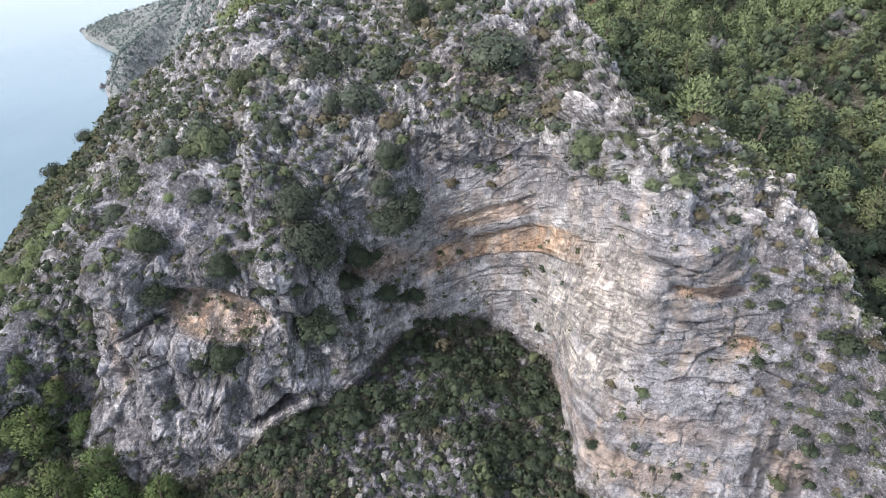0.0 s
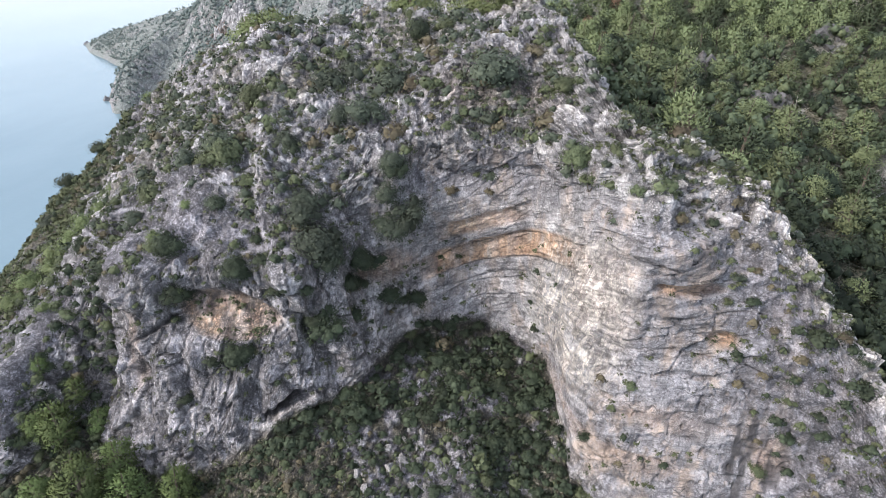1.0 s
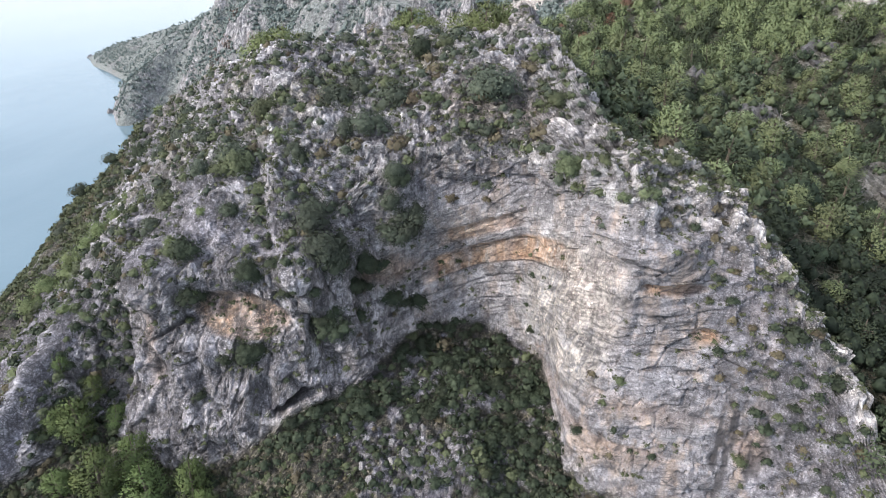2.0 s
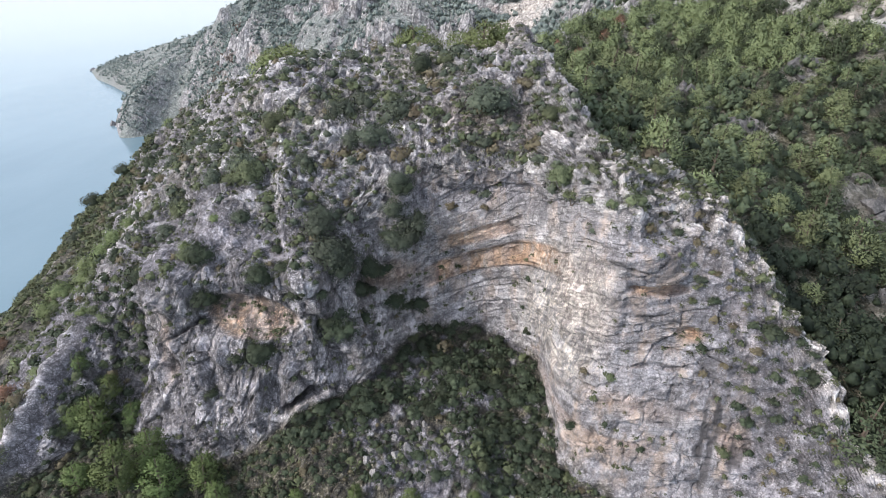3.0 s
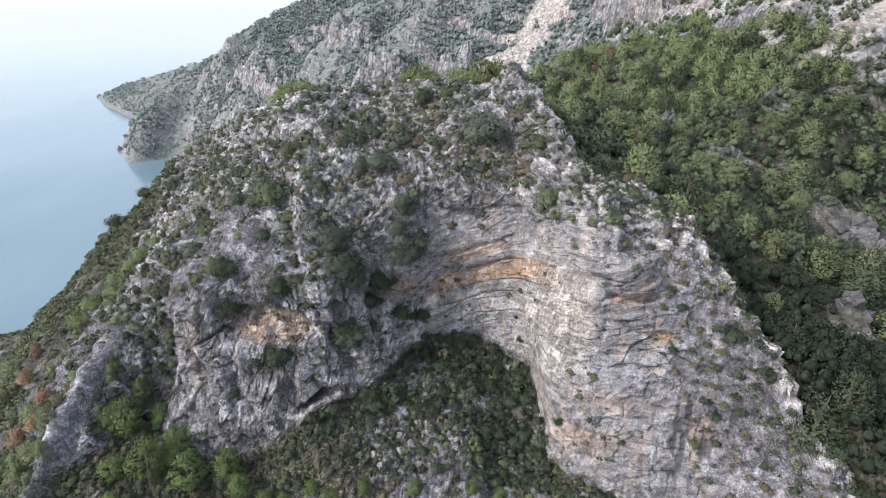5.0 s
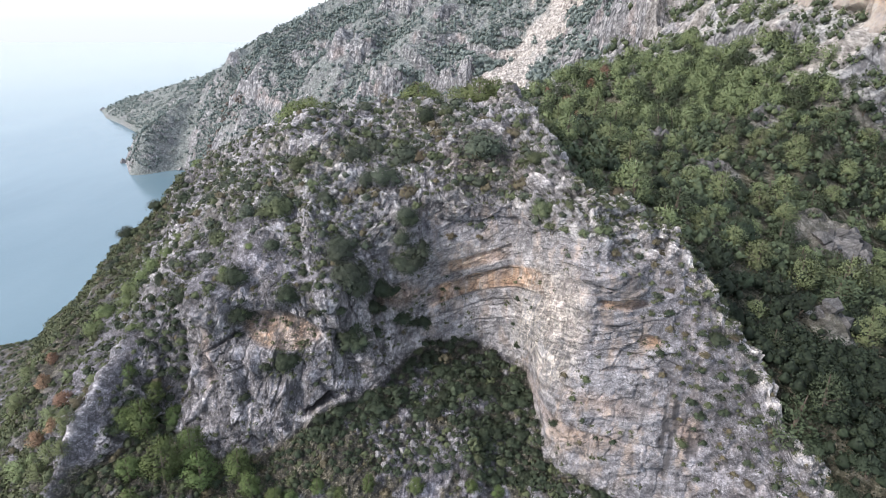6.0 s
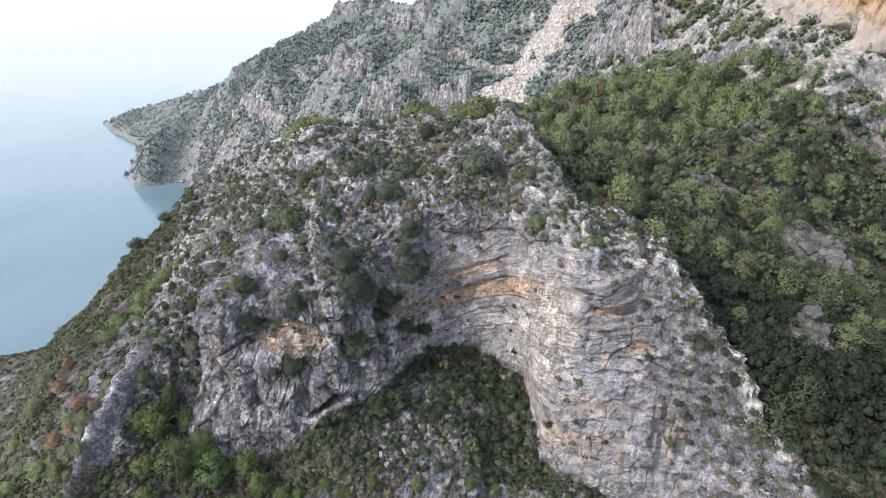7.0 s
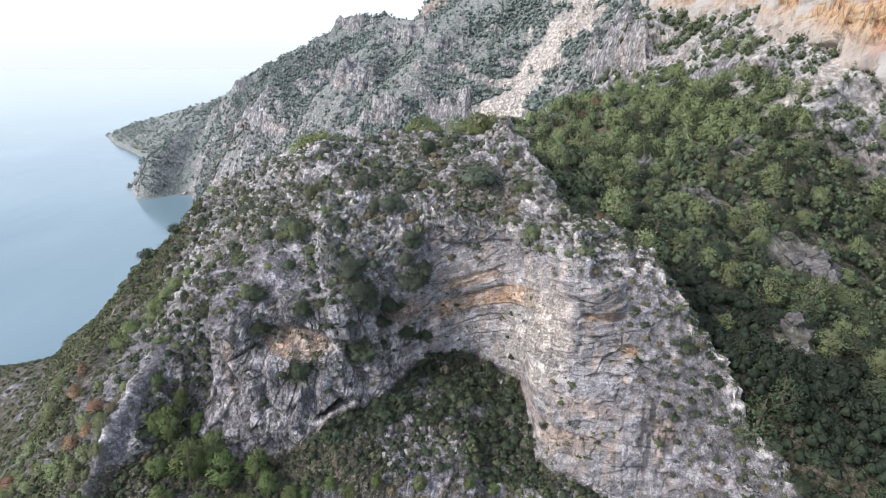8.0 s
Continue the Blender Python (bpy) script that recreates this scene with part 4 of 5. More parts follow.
def lumps(c, r, squash, rng, coarse=False):
    """Uneven many-sided masses of inner foliage at the places c."""
    ball, faces = (OCTA, OCTA_FACES) if coarse else (ICO, ICO_FACES)
    v = c[:, None, :] + ball[None] * (np.broadcast_to(r, len(c))[:, None] * rng.uniform(0.75, 1.1, (len(c), len(ball))))[..., None] * np.array([1, 1, squash])
    return v.reshape(-1, 3), (faces[None] + len(ball) * np.arange(len(c))[:, None, None]).reshape(-1, 3), np.tile(ball, (len(c), 1))


def wisps(c, out, n, length, width, rng):
    """Narrow needle tufts at the places c that point along out and face about n."""
    out = unit(out + rng.normal(0, 0.65, c.shape))
    v = unit(np.cross(n + rng.normal(0, 0.14, c.shape), out))
    L, W = length[:, None], width[:, None]
    return np.stack([c + out * L, c - out * L * 0.35 + v * W, c - out * L * 0.35 - v * W], 1).reshape(-1, 3), np.arange(3 * len(c)).reshape(-1, 3), np.repeat(unit(unit(n) + rng.normal(0, 0.15, c.shape)), 3, axis=0)


def lobes_of(rng, count, spread, flat):
    c = unit(rng.normal(0, 1, (count, 3)))
    c[:, 2] = np.abs(c[:, 2]) * flat
    return c * spread * rng.uniform(0.35, 1.0, (count, 1)), rng.uniform(0.28, 0.5, count)


def shrub_crown(seed, count, flat=0.8, ragged=0.16, leaf=1.0):
    """A rounded evergreen crown of radius about 1 whose foot is at 0, of leaf sprays on uneven lobes."""
    rng = np.random.default_rng(seed)
    c, r = lobes_of(rng, 16, 0.74, flat)
    c[:, 2] += 0.30
    k = rng.integers(0, len(c), count)
    n = unit(rng.normal(0, 1, (count, 3)) + np.array([0, 0, 0.25]))
    p = c[k] + n * (r[k] * (1 + rng.normal(0, ragged, count)))[:, None]
    p[:, 2] = np.maximum(p[:, 2], 0.02 + 0.1 * rng.random(count))
    size = rng.uniform(0.035, 0.08, count) * leaf
    core, sides, ball = lumps(c, 0.68 * r, 0.95, rng, True)
    return joined([(core, sides, unit(0.4 * ball + unit(core - np.array([0, 0, 0.1])))), leaf_sprays(p, 0.55 * n + 0.75 * unit(p - np.array([0, 0, 0.15])), size, size * 0.7, rng)])


def pine_crown(seed, count, tall=1.0, leaf=1.0, m=64):
    """An irregular rounded pine crown, about 1 in radius and 2.2 high above its bare stem: fine needle tufts on many small branch ends, with gaps."""
    rng = np.random.default_rng(seed)
    h = (np.arange(m) + rng.uniform(0, 1, m)) / m
    wide = np.sin(np.pi * np.clip(0.16 + 0.80 * h, 0, 1)) ** 0.75
    reach = wide * rng.uniform(0.25, 1.0, m) ** 0.6
    a = np.arange(m) * 2.4 + rng.uniform(-0.7, 0.7, m)
    c = np.stack([np.cos(a) * reach * 0.86, np.sin(a) * reach * 0.86, 0.45 + h * 1.7 * tall + rng.uniform(-0.1, 0.1, m)], -1)
    c[:, :2] += 0.2 * np.array([math.cos(seed), math.sin(seed)]) * h[:, None]
    r = rng.uniform(0.15, 0.34, m) * (64 / m) ** 0.4
    k = rng.choice(m, count, p=r ** 1.8 / (r ** 1.8).sum())
    n = unit(rng.normal(0, 1, (count, 3)) + np.array([0, 0, 0.3]))
    p = c[k] + n * (r[k] * rng.uniform(0.55, 1.25, count))[:, None]
    length = rng.uniform(0.05, 0.125, count) * leaf
    away = unit((p - np.array([0, 0, 0.9 * tall])) * np.array([1, 1, 0.7]))
    core, sides, _ = lumps(c, 0.3 * r, 0.85, rng, True)
    return joined([(core, sides, unit((core - np.array([0, 0, 0.9 * tall])) * np.array([1, 1, 0.7]) + np.array([0, 0, 0.3]))), wisps(p, 0.7 * away + 0.4 * n + np.array([0, 0, 0.45]), 0.35 * n + 0.9 * away + np.array([0, 0, 0.35]), length, length * rng.uniform(0.28, 0.5, count), rng)])


def limb(a, b, ra, rb, sides=6):
    """A tapered limb from a to b."""
    a, b = np.asarray(a, float), np.asarray(b, float)
    w = unit(b - a)
    u = unit(np.cross(w, np.array([0.3, 1, 0.2])))
    v = np.cross(w, u)
    t = np.linspace(0, 2 * np.pi, sides, endpoint=False)[:, None]
    ring = np.cos(t) * u + np.sin(t) * v
    verts = np.concatenate([a + ring * ra, b + ring * rb])
    i = np.arange(sides)
    return verts, np.stack([i, (i + 1) % sides, (i + 1) % sides + sides, i + sides], -1)


def joined(pieces):
    verts, faces, normals, off = [], [], [], 0
    for v, f, *n in pieces:
        verts.append(v)
        faces.append(f + off)
        normals.append(n[0] if n else np.zeros(v.shape))
        off += len(v)
    return np.concatenate(verts), np.concatenate(faces), np.concatenate(normals)


def part(name, geometry, material, parent, label="", smooth=False):
    ob = new(name, fill_mesh(bpy.data.meshes.new(name), geometry[0], geometry[1], material, smooth, geometry[2] if smooth and len(geometry) > 2 else None))
    ob.parent = parent
    return tagged(ob, label) if label else ob


def shrub(seed, material, label, count=1000, flat=0.8, leaf=1.0, name="shrub", group="shrubs on the headland"):
    root = tagged(new(name), label, name.replace("_", " "), group)
    rng = np.random.default_rng(seed + 900)
    for i in range(2):
        a = rng.uniform(0, 2 * np.pi)
        part("stem", limb((0.05 * math.cos(a), 0.05 * math.sin(a), -0.25), (0.4 * math.cos(a), 0.4 * math.sin(a), 0.45), 0.05, 0.02), BARK, root)
    part("crown", shrub_crown(seed, count, flat, 0.16, leaf), material, root, smooth=True)
    return root


def pine(seed, material, label, count=1000, tall=1.0, leaf=1.0):
    root = tagged(new("pine_tree"), label, "pine tree", "pines")
    rng = np.random.default_rng(seed + 700)
    pieces = [limb((0, 0, -0.5), (0.04, 0.02, 1.3), 0.09, 0.06), limb((0.04, 0.02, 1.3), (0.0, 0.05, 2.5 * tall), 0.06, 0.015)]
    part("trunk", joined(pieces), BARK, root)
    for i in range(6):
        a, h = rng.uniform(0, 2 * np.pi), rng.uniform(0.55, 1.9)
        e = 0.75 * (1.1 - h / 2.6)
        part("limb", limb((0.03, 0.03, h), (e * math.cos(a), e * math.sin(a), h + 0.25), 0.03, 0.01, 5), BARK, root)
    part("crown", pine_crown(seed, count, tall, leaf), material, root, smooth=True)
    return root


def heights(P):
    return P.reshape(-1, 3)


HEAD_FLAT = heights(HEAD_P)


def on_headland(x, y, z):
    """The ground's place nearest to the one given."""
    return HEAD_FLAT[np.argmin(((HEAD_FLAT - np.array([x, y, z])) ** 2).sum(1))]


def stand(proto, place, r, rng, lift=0.0, high=1.0):
    s = Matrix.Diagonal((r * rng.uniform(0.9, 1.1), r * rng.uniform(0.9, 1.1), r * high * rng.uniform(0.85, 1.1), 1))
    m = pose(place[0], place[1], place[2] + lift, rng.uniform(-7, 7), rng.uniform(-7, 7), rng.uniform(0, 360)) @ s
    return copy_thing(proto, m)


SHRUBS = {
    "dark": [shrub(i, LEAF_DARK, "dense dark green evergreen shrub rooted in limestone", 900, 0.8, 1.08) for i in range(4)],
    "dark_big": [shrub(i + 60, LEAF_DARK, "large dense dark green evergreen shrub rooted in limestone", 2600, 0.8, 0.85) for i in range(4)],
    "grey": [shrub(i, LEAF_GREY, "grey green evergreen shrub between white blocks", 1300) for i in range(2)],
    "grey_big": [shrub(i + 65, LEAF_GREY, "large grey green evergreen shrub between white blocks", 2800, 0.8, 0.82) for i in range(4)],
    "lime": [shrub(i + 95, LEAF_LIME, "fresh yellow green bush in a rocky gully", 1100) for i in range(2)],
    "lime_big": [shrub(i + 97, LEAF_LIME, "large fresh yellow green bush in a rocky gully", 2300, 0.8, 0.85) for i in range(3)],
    "olive_big": [shrub(i + 70, LEAF_OLIVE, "large olive green shrub on the rocky slope", 2600, 0.8, 0.85) for i in range(2)],
    "olive": [shrub(i + 10, LEAF_OLIVE, "olive green shrub on a rocky slope", 1000) for i in range(3)],
    "round": [shrub(i + 90, LEAF_DEEP_SHADE, "dark round evergreen tree, shade of the hollow in its colour", 1000, 1.0, 0.85, "evergreen_tree", "evergreen trees of the hollow") for i in range(4)],
    "brown": [shrub(i + 20, LEAF_BROWN, "dry brownish shrub on pale rock", 800, 0.7) for i in range(2)],
}
PINES = {
    "bright_big": [pine(i + 80, NEEDLE_BRIGHT, "olive green pine below the cliff", 3800, 1.0, 0.72) for i in range(3)],
    "crest": [pine(i + 130, NEEDLE_LIGHT, "light green bushy pine along the crest", 2200, 0.8, 0.8) for i in range(3)],
    "bright": [pine(i + 30, NEEDLE, "bright green young pine on the slope", 2000, 1.0, 0.85) for i in range(4)],
    "deep": [pine(i + 40, NEEDLE_DEEP, "deep green pine in the wooded hollow", 1800, 1.0, 0.8) for i in range(4)],
    "rust": [pine(i + 50, NEEDLE_RUST, "dead rust brown pine among green scrub", 1700, 0.9) for i in range(2)],
}
prng = np.random.default_rng(5)

# the large shrubs, by kind: place on the rock and radius
DARK_SHRUBS = [(7.0, 74.6, 136.0, 3.7), (-16.6, 82.3, 132.8, 3.6), (-12.4, 83.6, 134.5, 2.7), (-7.0, 78.7, 132.9, 3.4), (-10.7, 76.4, 130.3, 3.0), (-13.6, 76.2, 129.7, 2.4),
               (-16.3, 63.5, 117.6, 3.9), (-14.6, 63.3, 114.7, 3.0), (-5.0, 71.0, 119.6, 3.4), (-7.0, 69.9, 116.4, 2.8), (-17.6, 66.8, 122.2, 2.6), (-38.5, 82.8, 126.2, 2.5)]
DARK_SHRUBS_LOW = [(-26.7, 62.8, 114.4, 2.1), (-45.8, 67.6, 110.6, 2.5), (-35.0, 61.8, 110.9, 2.2), (-27.2, 57.8, 103.5, 2.5), (-30.4, 57.5, 103.1, 1.6), (-15.1, 62.2, 105.8, 3.0),
                   (-17.1, 61.3, 106.8, 1.8), (-4.1, 72.6, 103.8, 2.0), (-3.6, 88.2, 140.1, 2.4), (-63.5, 113.6, 116.0, 2.5), (17.1, 49.5, 97.9, 1.1), (39.0, 45.3, 115.1, 1.9),
                   (-34.0, 55.4, 98.4, 1.3), (-20.5, 72.7, 126.0, 1.8), (-30.1, 67.7, 120.3, 1.6), (-53.0, 73.5, 111.8, 2.0), (-87.4, 123.8, 104.2, 2.8), (-78.6, 125.5, 111.0, 2.2),
                   (-10.7, 67.0, 112.4, 2.2), (-21.0, 61.4, 112.7, 1.6), (-12.2, 65.1, 110.1, 2.0), (-6.8, 71.2, 124.9, 2.2), (28.6, 52.2, 125.5, 1.1), (12.2, 66.5, 101.4, 0.8)]
SLOPE_SHRUBS = [(-30.8, 74.4, 126.0, 3.0), (-35.8, 74.8, 124.0, 2.3), (-41.9, 75.0, 119.9, 2.4), (-17.8, 65.4, 120.4, 2.8), (-16.8, 63.2, 117.0, 3.2), (-7.5, 70.1, 121.5, 2.5), (-5.8, 70.8, 117.0, 2.5), (-29.9, 67.8, 120.5, 1.6), (-85.4, 113.0, 97.4, 2.7), (-48.5, 91.7, 122.0, 2.1), (-44.9, 91.1, 124.8, 2.8), (-41.9, 69.7, 116.3, 2.1), (-51.0, 74.9, 114.6, 1.7), (-22.0, 74.1, 126.7, 2.0), (-6.8, 71.4, 125.5, 2.2)]
CLIFF_SHRUBS = [(-9.5, 68, 112, 1.8), (-8, 69, 106, 2.0), (-10.5, 66.5, 109, 1.7), (-6, 70.5, 104.5, 1.6), (-8.5, 69.5, 117.5, 1.6), (-15.4, 63.1, 114.9, 2.1), (-11.4, 66.1, 113.4, 2.0), (-46.3, 68.0, 110.8, 2.4), (-35.0, 64.2, 115.5, 2.6), (-27.2, 62.7, 114.1, 2.1), (-19.0, 61.7, 112.3, 1.7), (-15.4, 62.4, 107.7, 2.0), (-26.7, 57.8, 103.4, 2.4), (-12.9, 63.8, 105.8, 1.8)]
LIME_SHRUBS = [(-63.5, 91.4, 106.9, 2.6), (-65.5, 89.7, 104.6, 3.1), (-65.5, 85.7, 103.6, 3.1), (-65.8, 83.0, 102.7, 2.5), (-59.9, 91.2, 110.4, 2.0), (-72.8, 85.5, 98.5, 2.5), (-72.8, 80.8, 97.4, 2.8), (-56.2, 66.6, 104.5, 1.4), (-67.5, 82.6, 101.4, 1.9), (-54.9, 88.1, 114.8, 1.9), (-38.2, 66.1, 116.2, 1.5), (-33.1, 67.8, 120.0, 1.1), (-34.5, 62.0, 111.4, 1.1)]
SPUR_SHRUBS = [(50, 37, 103, 2.4), (53, 33, 99, 2.1), (44, 44, 110, 1.7), (41, 48, 114, 1.9), (47, 41, 106, 1.5), (56, 30, 94, 2.0), (37, 54, 122, 1.5)]
OLIVE_SHRUBS = [(-27.4, 83.6, 131.4, 2.9), (-29.4, 73.3, 125.5, 3.1), (-41.4, 74.4, 119.8, 2.4), (15.6, 60.1, 129.8, 2.2), (15.4, 71.1, 135.7, 2.0), (18.8, 57.2, 131.1, 1.4), (16.4, 57.9, 127.5, 1.5),
                (20.5, 52.8, 128.8, 1.1), (22.7, 52.4, 129.0, 1.5), (-32.3, 72.9, 124.6, 2.2), (-22.7, 76.8, 128.3, 1.7), (36.5, 43.9, 108.1, 1.1), (3.3, 74.0, 132.4, 1.4), (-25.4, 70.1, 123.3, 1.8),
                (-37.7, 64.7, 115.4, 1.8), (21.5, 48.4, 106.8, 0.9)]
BROWN_SHRUBS = [(12.9, 68.0, 131.9, 2.4), (12.2, 77.7, 138.9, 2.0), (-3.6, 78.6, 134.0, 1.9), (-6.0, 73.4, 128.7, 2.0), (35.0, 55.2, 126.0, 1.2), (24.7, 51.1, 126.6, 1.1), (1.1, 71.4, 121.5, 1.1), (6.3, 70.5, 121.9, 0.9)]
taken = []
for kind, rows in (("grey", DARK_SHRUBS), ("dark", DARK_SHRUBS_LOW), ("dark", SPUR_SHRUBS), ("grey", SLOPE_SHRUBS), ("dark", CLIFF_SHRUBS), ("lime", LIME_SHRUBS), ("olive", OLIVE_SHRUBS), ("brown", BROWN_SHRUBS)):
    for i, (x, y, z, r) in enumerate(rows):
        p = on_headland(x, y, z)
        sort = kind + "_big" if r > 1.9 and kind != "brown" else kind
        stand(SHRUBS[sort][i % len(SHRUBS[sort])], p, 1.12 * r, prng, -0.3 * r)
        taken.append((*p, r))


def thin(points, gap, rng, limit, kept=()):
    """Up to limit of the points, in chance order, none nearer to another than its gap."""
    order = rng.permutation(len(points))
    out = [np.array(k[:3]) for k in kept]
    first = len(out)
    for i in order:
        p = points[i]
        if not out or (((np.array(out) - p) ** 2).sum(1) > gap[i] ** 2).all():
            out.append(p)
            if len(out) - first >= limit:
                break
    return out[first:]


hx, hy, hz, hrow = HEAD_P[..., 0], HEAD_P[..., 1], HEAD_P[..., 2], HEAD_ROWS
slope_up = HEAD_N[..., 2] * np.sign(np.median(HEAD_N[..., 2]))
clump = fbm(hx / 8, hy / 8, hz / 8, 3, 81)
pick = prng.random(hx.shape)

crowd = {"dark": [], "grey": [], "olive": [], "brown": []}


def grow(places, first, low, high, mix, lift=-0.25):
    """The first ones stand as shrubs of their own; those past them go into the joined undergrowth."""
    for i, q in enumerate(places):
        u, r = prng.random(), prng.uniform(low, high)
        kind = ("grey" if q[2] > 119 else "dark") if u < mix[0] else ("olive" if u < mix[1] else "brown")
        if i < first:
            stand(SHRUBS[kind][i % len(SHRUBS[kind])], q, r, prng, lift * r)
        else:
            crowd[kind].append((*q, r))
        taken.append((*q, r))


# evergreen thicket at the foot of the hollow wall
apron = (hrow > 0.3) & (hrow < 1.9) & (hx > -110) & (hx < 100) & (clump > -0.2) & (pick < 0.2)
bank = (hrow > 1.9) & (hrow < 3.12)
thicket = bank & (hrow < np.where((hx > 6) | (hx < -5), 2.93, 3.1)) & (hx < 15.8) & (((hx > -12) & (hy > 54.5 + 0.3 * np.abs(hx - 4))) | ((hx > 4.5) & (hy > 46)) | ((hx > -22) & (hx < -9) & (hy > 50 + 0.5 * (hx + 22)))) & (pick < 0.3)
p = HEAD_P[thicket]
grow(thin(p, np.full(len(p), 1.5), prng, 300, taken), 48, 1.2, 2.3, (0.93, 0.99))
# bank, more open
open_bank = bank & (hx > -60) & (hx < 44) & (hrow < 2.9) & (clump > -0.45 - 0.2 * (hx < -13)) & (np.abs(hx - 0.30 * (hz - 96) + 59.2) > 2.4) & ((hy < 55) | (hx < -12)) & (pick < 0.2)
p = HEAD_P[open_bank]
grow(thin(p, np.full(len(p), 1.3), prng, 640, taken), 34, 0.55, 1.7, (0.66, 0.93))
p = HEAD_P[apron]
grow(thin(p, np.full(len(p), 3.0), prng, 420, taken), 0, 0.9, 2.2, (0.6, 0.92))
PINE_SPOTS = [(-54.4, 54, 92, 2.0), (-51.2, 54.7, 90.7, 3.2), (-45, 46.6, 88.4, 3.4), (-39, 46.7, 87.3, 3.0), (-33.6, 47.6, 87.5, 2.7), (-42.6, 51, 89, 2.7), (-30.8, 45.5, 86.4, 2.2), (-50.8, 46.7, 88.4, 2.4),
              (-46.3, 56.7, 91.8, 1.9), (-51.5, 59.8, 94.2, 2.0), (-48, 42, 85, 2.8), (-42, 41, 84, 3.0), (-34, 41, 84, 2.6), (-38, 42, 85, 2.2), (-24, 44, 86, 1.7), (-27, 43, 86, 1.9), (-12, 45, 88, 1.4), (-16, 44, 87, 1.3),
              (-5, 45, 88, 1.5), (4, 44, 88, 1.3), (8, 45, 87, 1.2), (-20, 45, 88, 1.3), (-57, 60, 99, 1.3)]
for i, (x, y, z, r) in enumerate(PINE_SPOTS):
    stand(PINES["bright_big"][i % 3], on_headland(x, y, z), r, prng, -0.2)
# low wide pines along the crest
CREST_PINES = [(-32, 104, 137, 2.2), (-29, 103, 138, 2.0), (-35, 106, 136, 2.2), (-26, 104, 139, 1.7), (-5, 106, 141, 2.2), (-8, 107, 141, 2.0), (-2, 105, 141, 1.8), (4, 104, 142, 2.4), (7, 103, 142, 2.6),
               (10, 104, 141, 2.4), (13, 103, 141, 2.0), (-62, 140, 120, 1.8), (-70, 138, 118, 1.6), (-76, 136, 112, 1.5), (-52, 128, 126, 1.6)]
for i, (x, y, z, r) in enumerate(CREST_PINES):
    stand(PINES["crest"][i % 3], on_headland(x, y, z), 1.6 * r, prng, -0.8, 0.75)
# slopes above the faces
upper = (hrow > 4.9) & (hrow < 8.05) & (slope_up > 0.3) & (hx > -98) & (hx < 15) & (clump > -0.2 - 0.15 * (hx < -45)) & (pick < 0.2)
p = HEAD_P[upper]
grow(thin(p, np.full(len(p), 1.55), prng, 760, taken), 36, 0.55, 1.95, (0.58, 0.9))
spur_top = (hrow > 5.6) & (hrow < 8.3) & (hx > 15) & (hx < 56) & (clump > 0.0 - 0.4 * (hx > 34)) & (pick < 0.2)
p = HEAD_P[spur_top]
grow(thin(p, np.full(len(p), 1.8), prng, 130, taken), 12, 0.5, 1.4, (0.5, 0.8))
gully = (hrow > 2.6) & (hrow < 4.9) & (hx > -56) & (hx < -46.6) & (pick < 0.2)
p = HEAD_P[gully]
grow(thin(p, np.full(len(p), 1.6), prng, 60, taken), 10, 0.8, 1.8, (0.75, 0.95))
# dry shrubs on the broken edge of the spur
broken_edge = (hrow > 3.3) & (hrow < 6.2) & (hx + 0.28 * (hz - 105) > 33) & (hx < 52) & (pick < 0.12)
p = HEAD_P[broken_edge]
grow(thin(p, np.full(len(p), 2.0), prng, 90, taken), 14, 0.5, 1.5, (0.5, 0.7))
# the odd shrub rooted in the faces
face = (hrow > 3.3) & (hrow < 5.2) & (hx > -60) & (hx < 46) & (clump > 0.12) & (pick < 0.1) & ((hx < -2) | (pick < 0.02)) & ~((hx > -35) & (hx < -21) & (hz > 104) & (hz < 112.5))
p = HEAD_P[face]
grow(thin(p, np.full(len(p), 2.4), prng, 90, taken), 14, 0.35, 1.1, (0.55, 0.8))
# the spur's far side, down into the hollow
behind = (hrow > 8.12) & (hrow < 9.95) & (hx > 15) & (hx < 100) & (pick < 0.5)
p = HEAD_P[behind]
grow(thin(p, np.full(len(p), 1.9), prng, 420, taken), 10, 1.3, 2.4, (0.85, 0.97))
# seaward flank
flank = (hrow > 1.6) & (hrow < 7.7) & (hx < -60) & (hx > -250) & (hz > 3) & (pick < 0.3)
p = HEAD_P[flank]
spots = thin(p, np.full(len(p), 2.2), prng, 1350, taken)
for i, q in enumerate(spots[:150]):
    if q[2] < 101 and q[1] < 92 - 0.32 * (q[0] + 75):
        stand(PINES["bright" if i % 40 else "rust"][i % 2], q, prng.uniform(1.3, 2.5), prng, -0.7, 0.75)
for i, (x, y, z) in enumerate([(-66, 60, 93), (-68, 62, 92), (-71, 56, 88), (-65, 56, 91), (-79, 75, 93), (-77, 68, 91)]):
    stand(PINES["rust"][i % 2], on_headland(x, y, z), prng.uniform(1.3, 2.0), prng, -0.4, 0.9)
grow(spots[150:], 15, 0.7, 1.9, (0.3, 0.97))
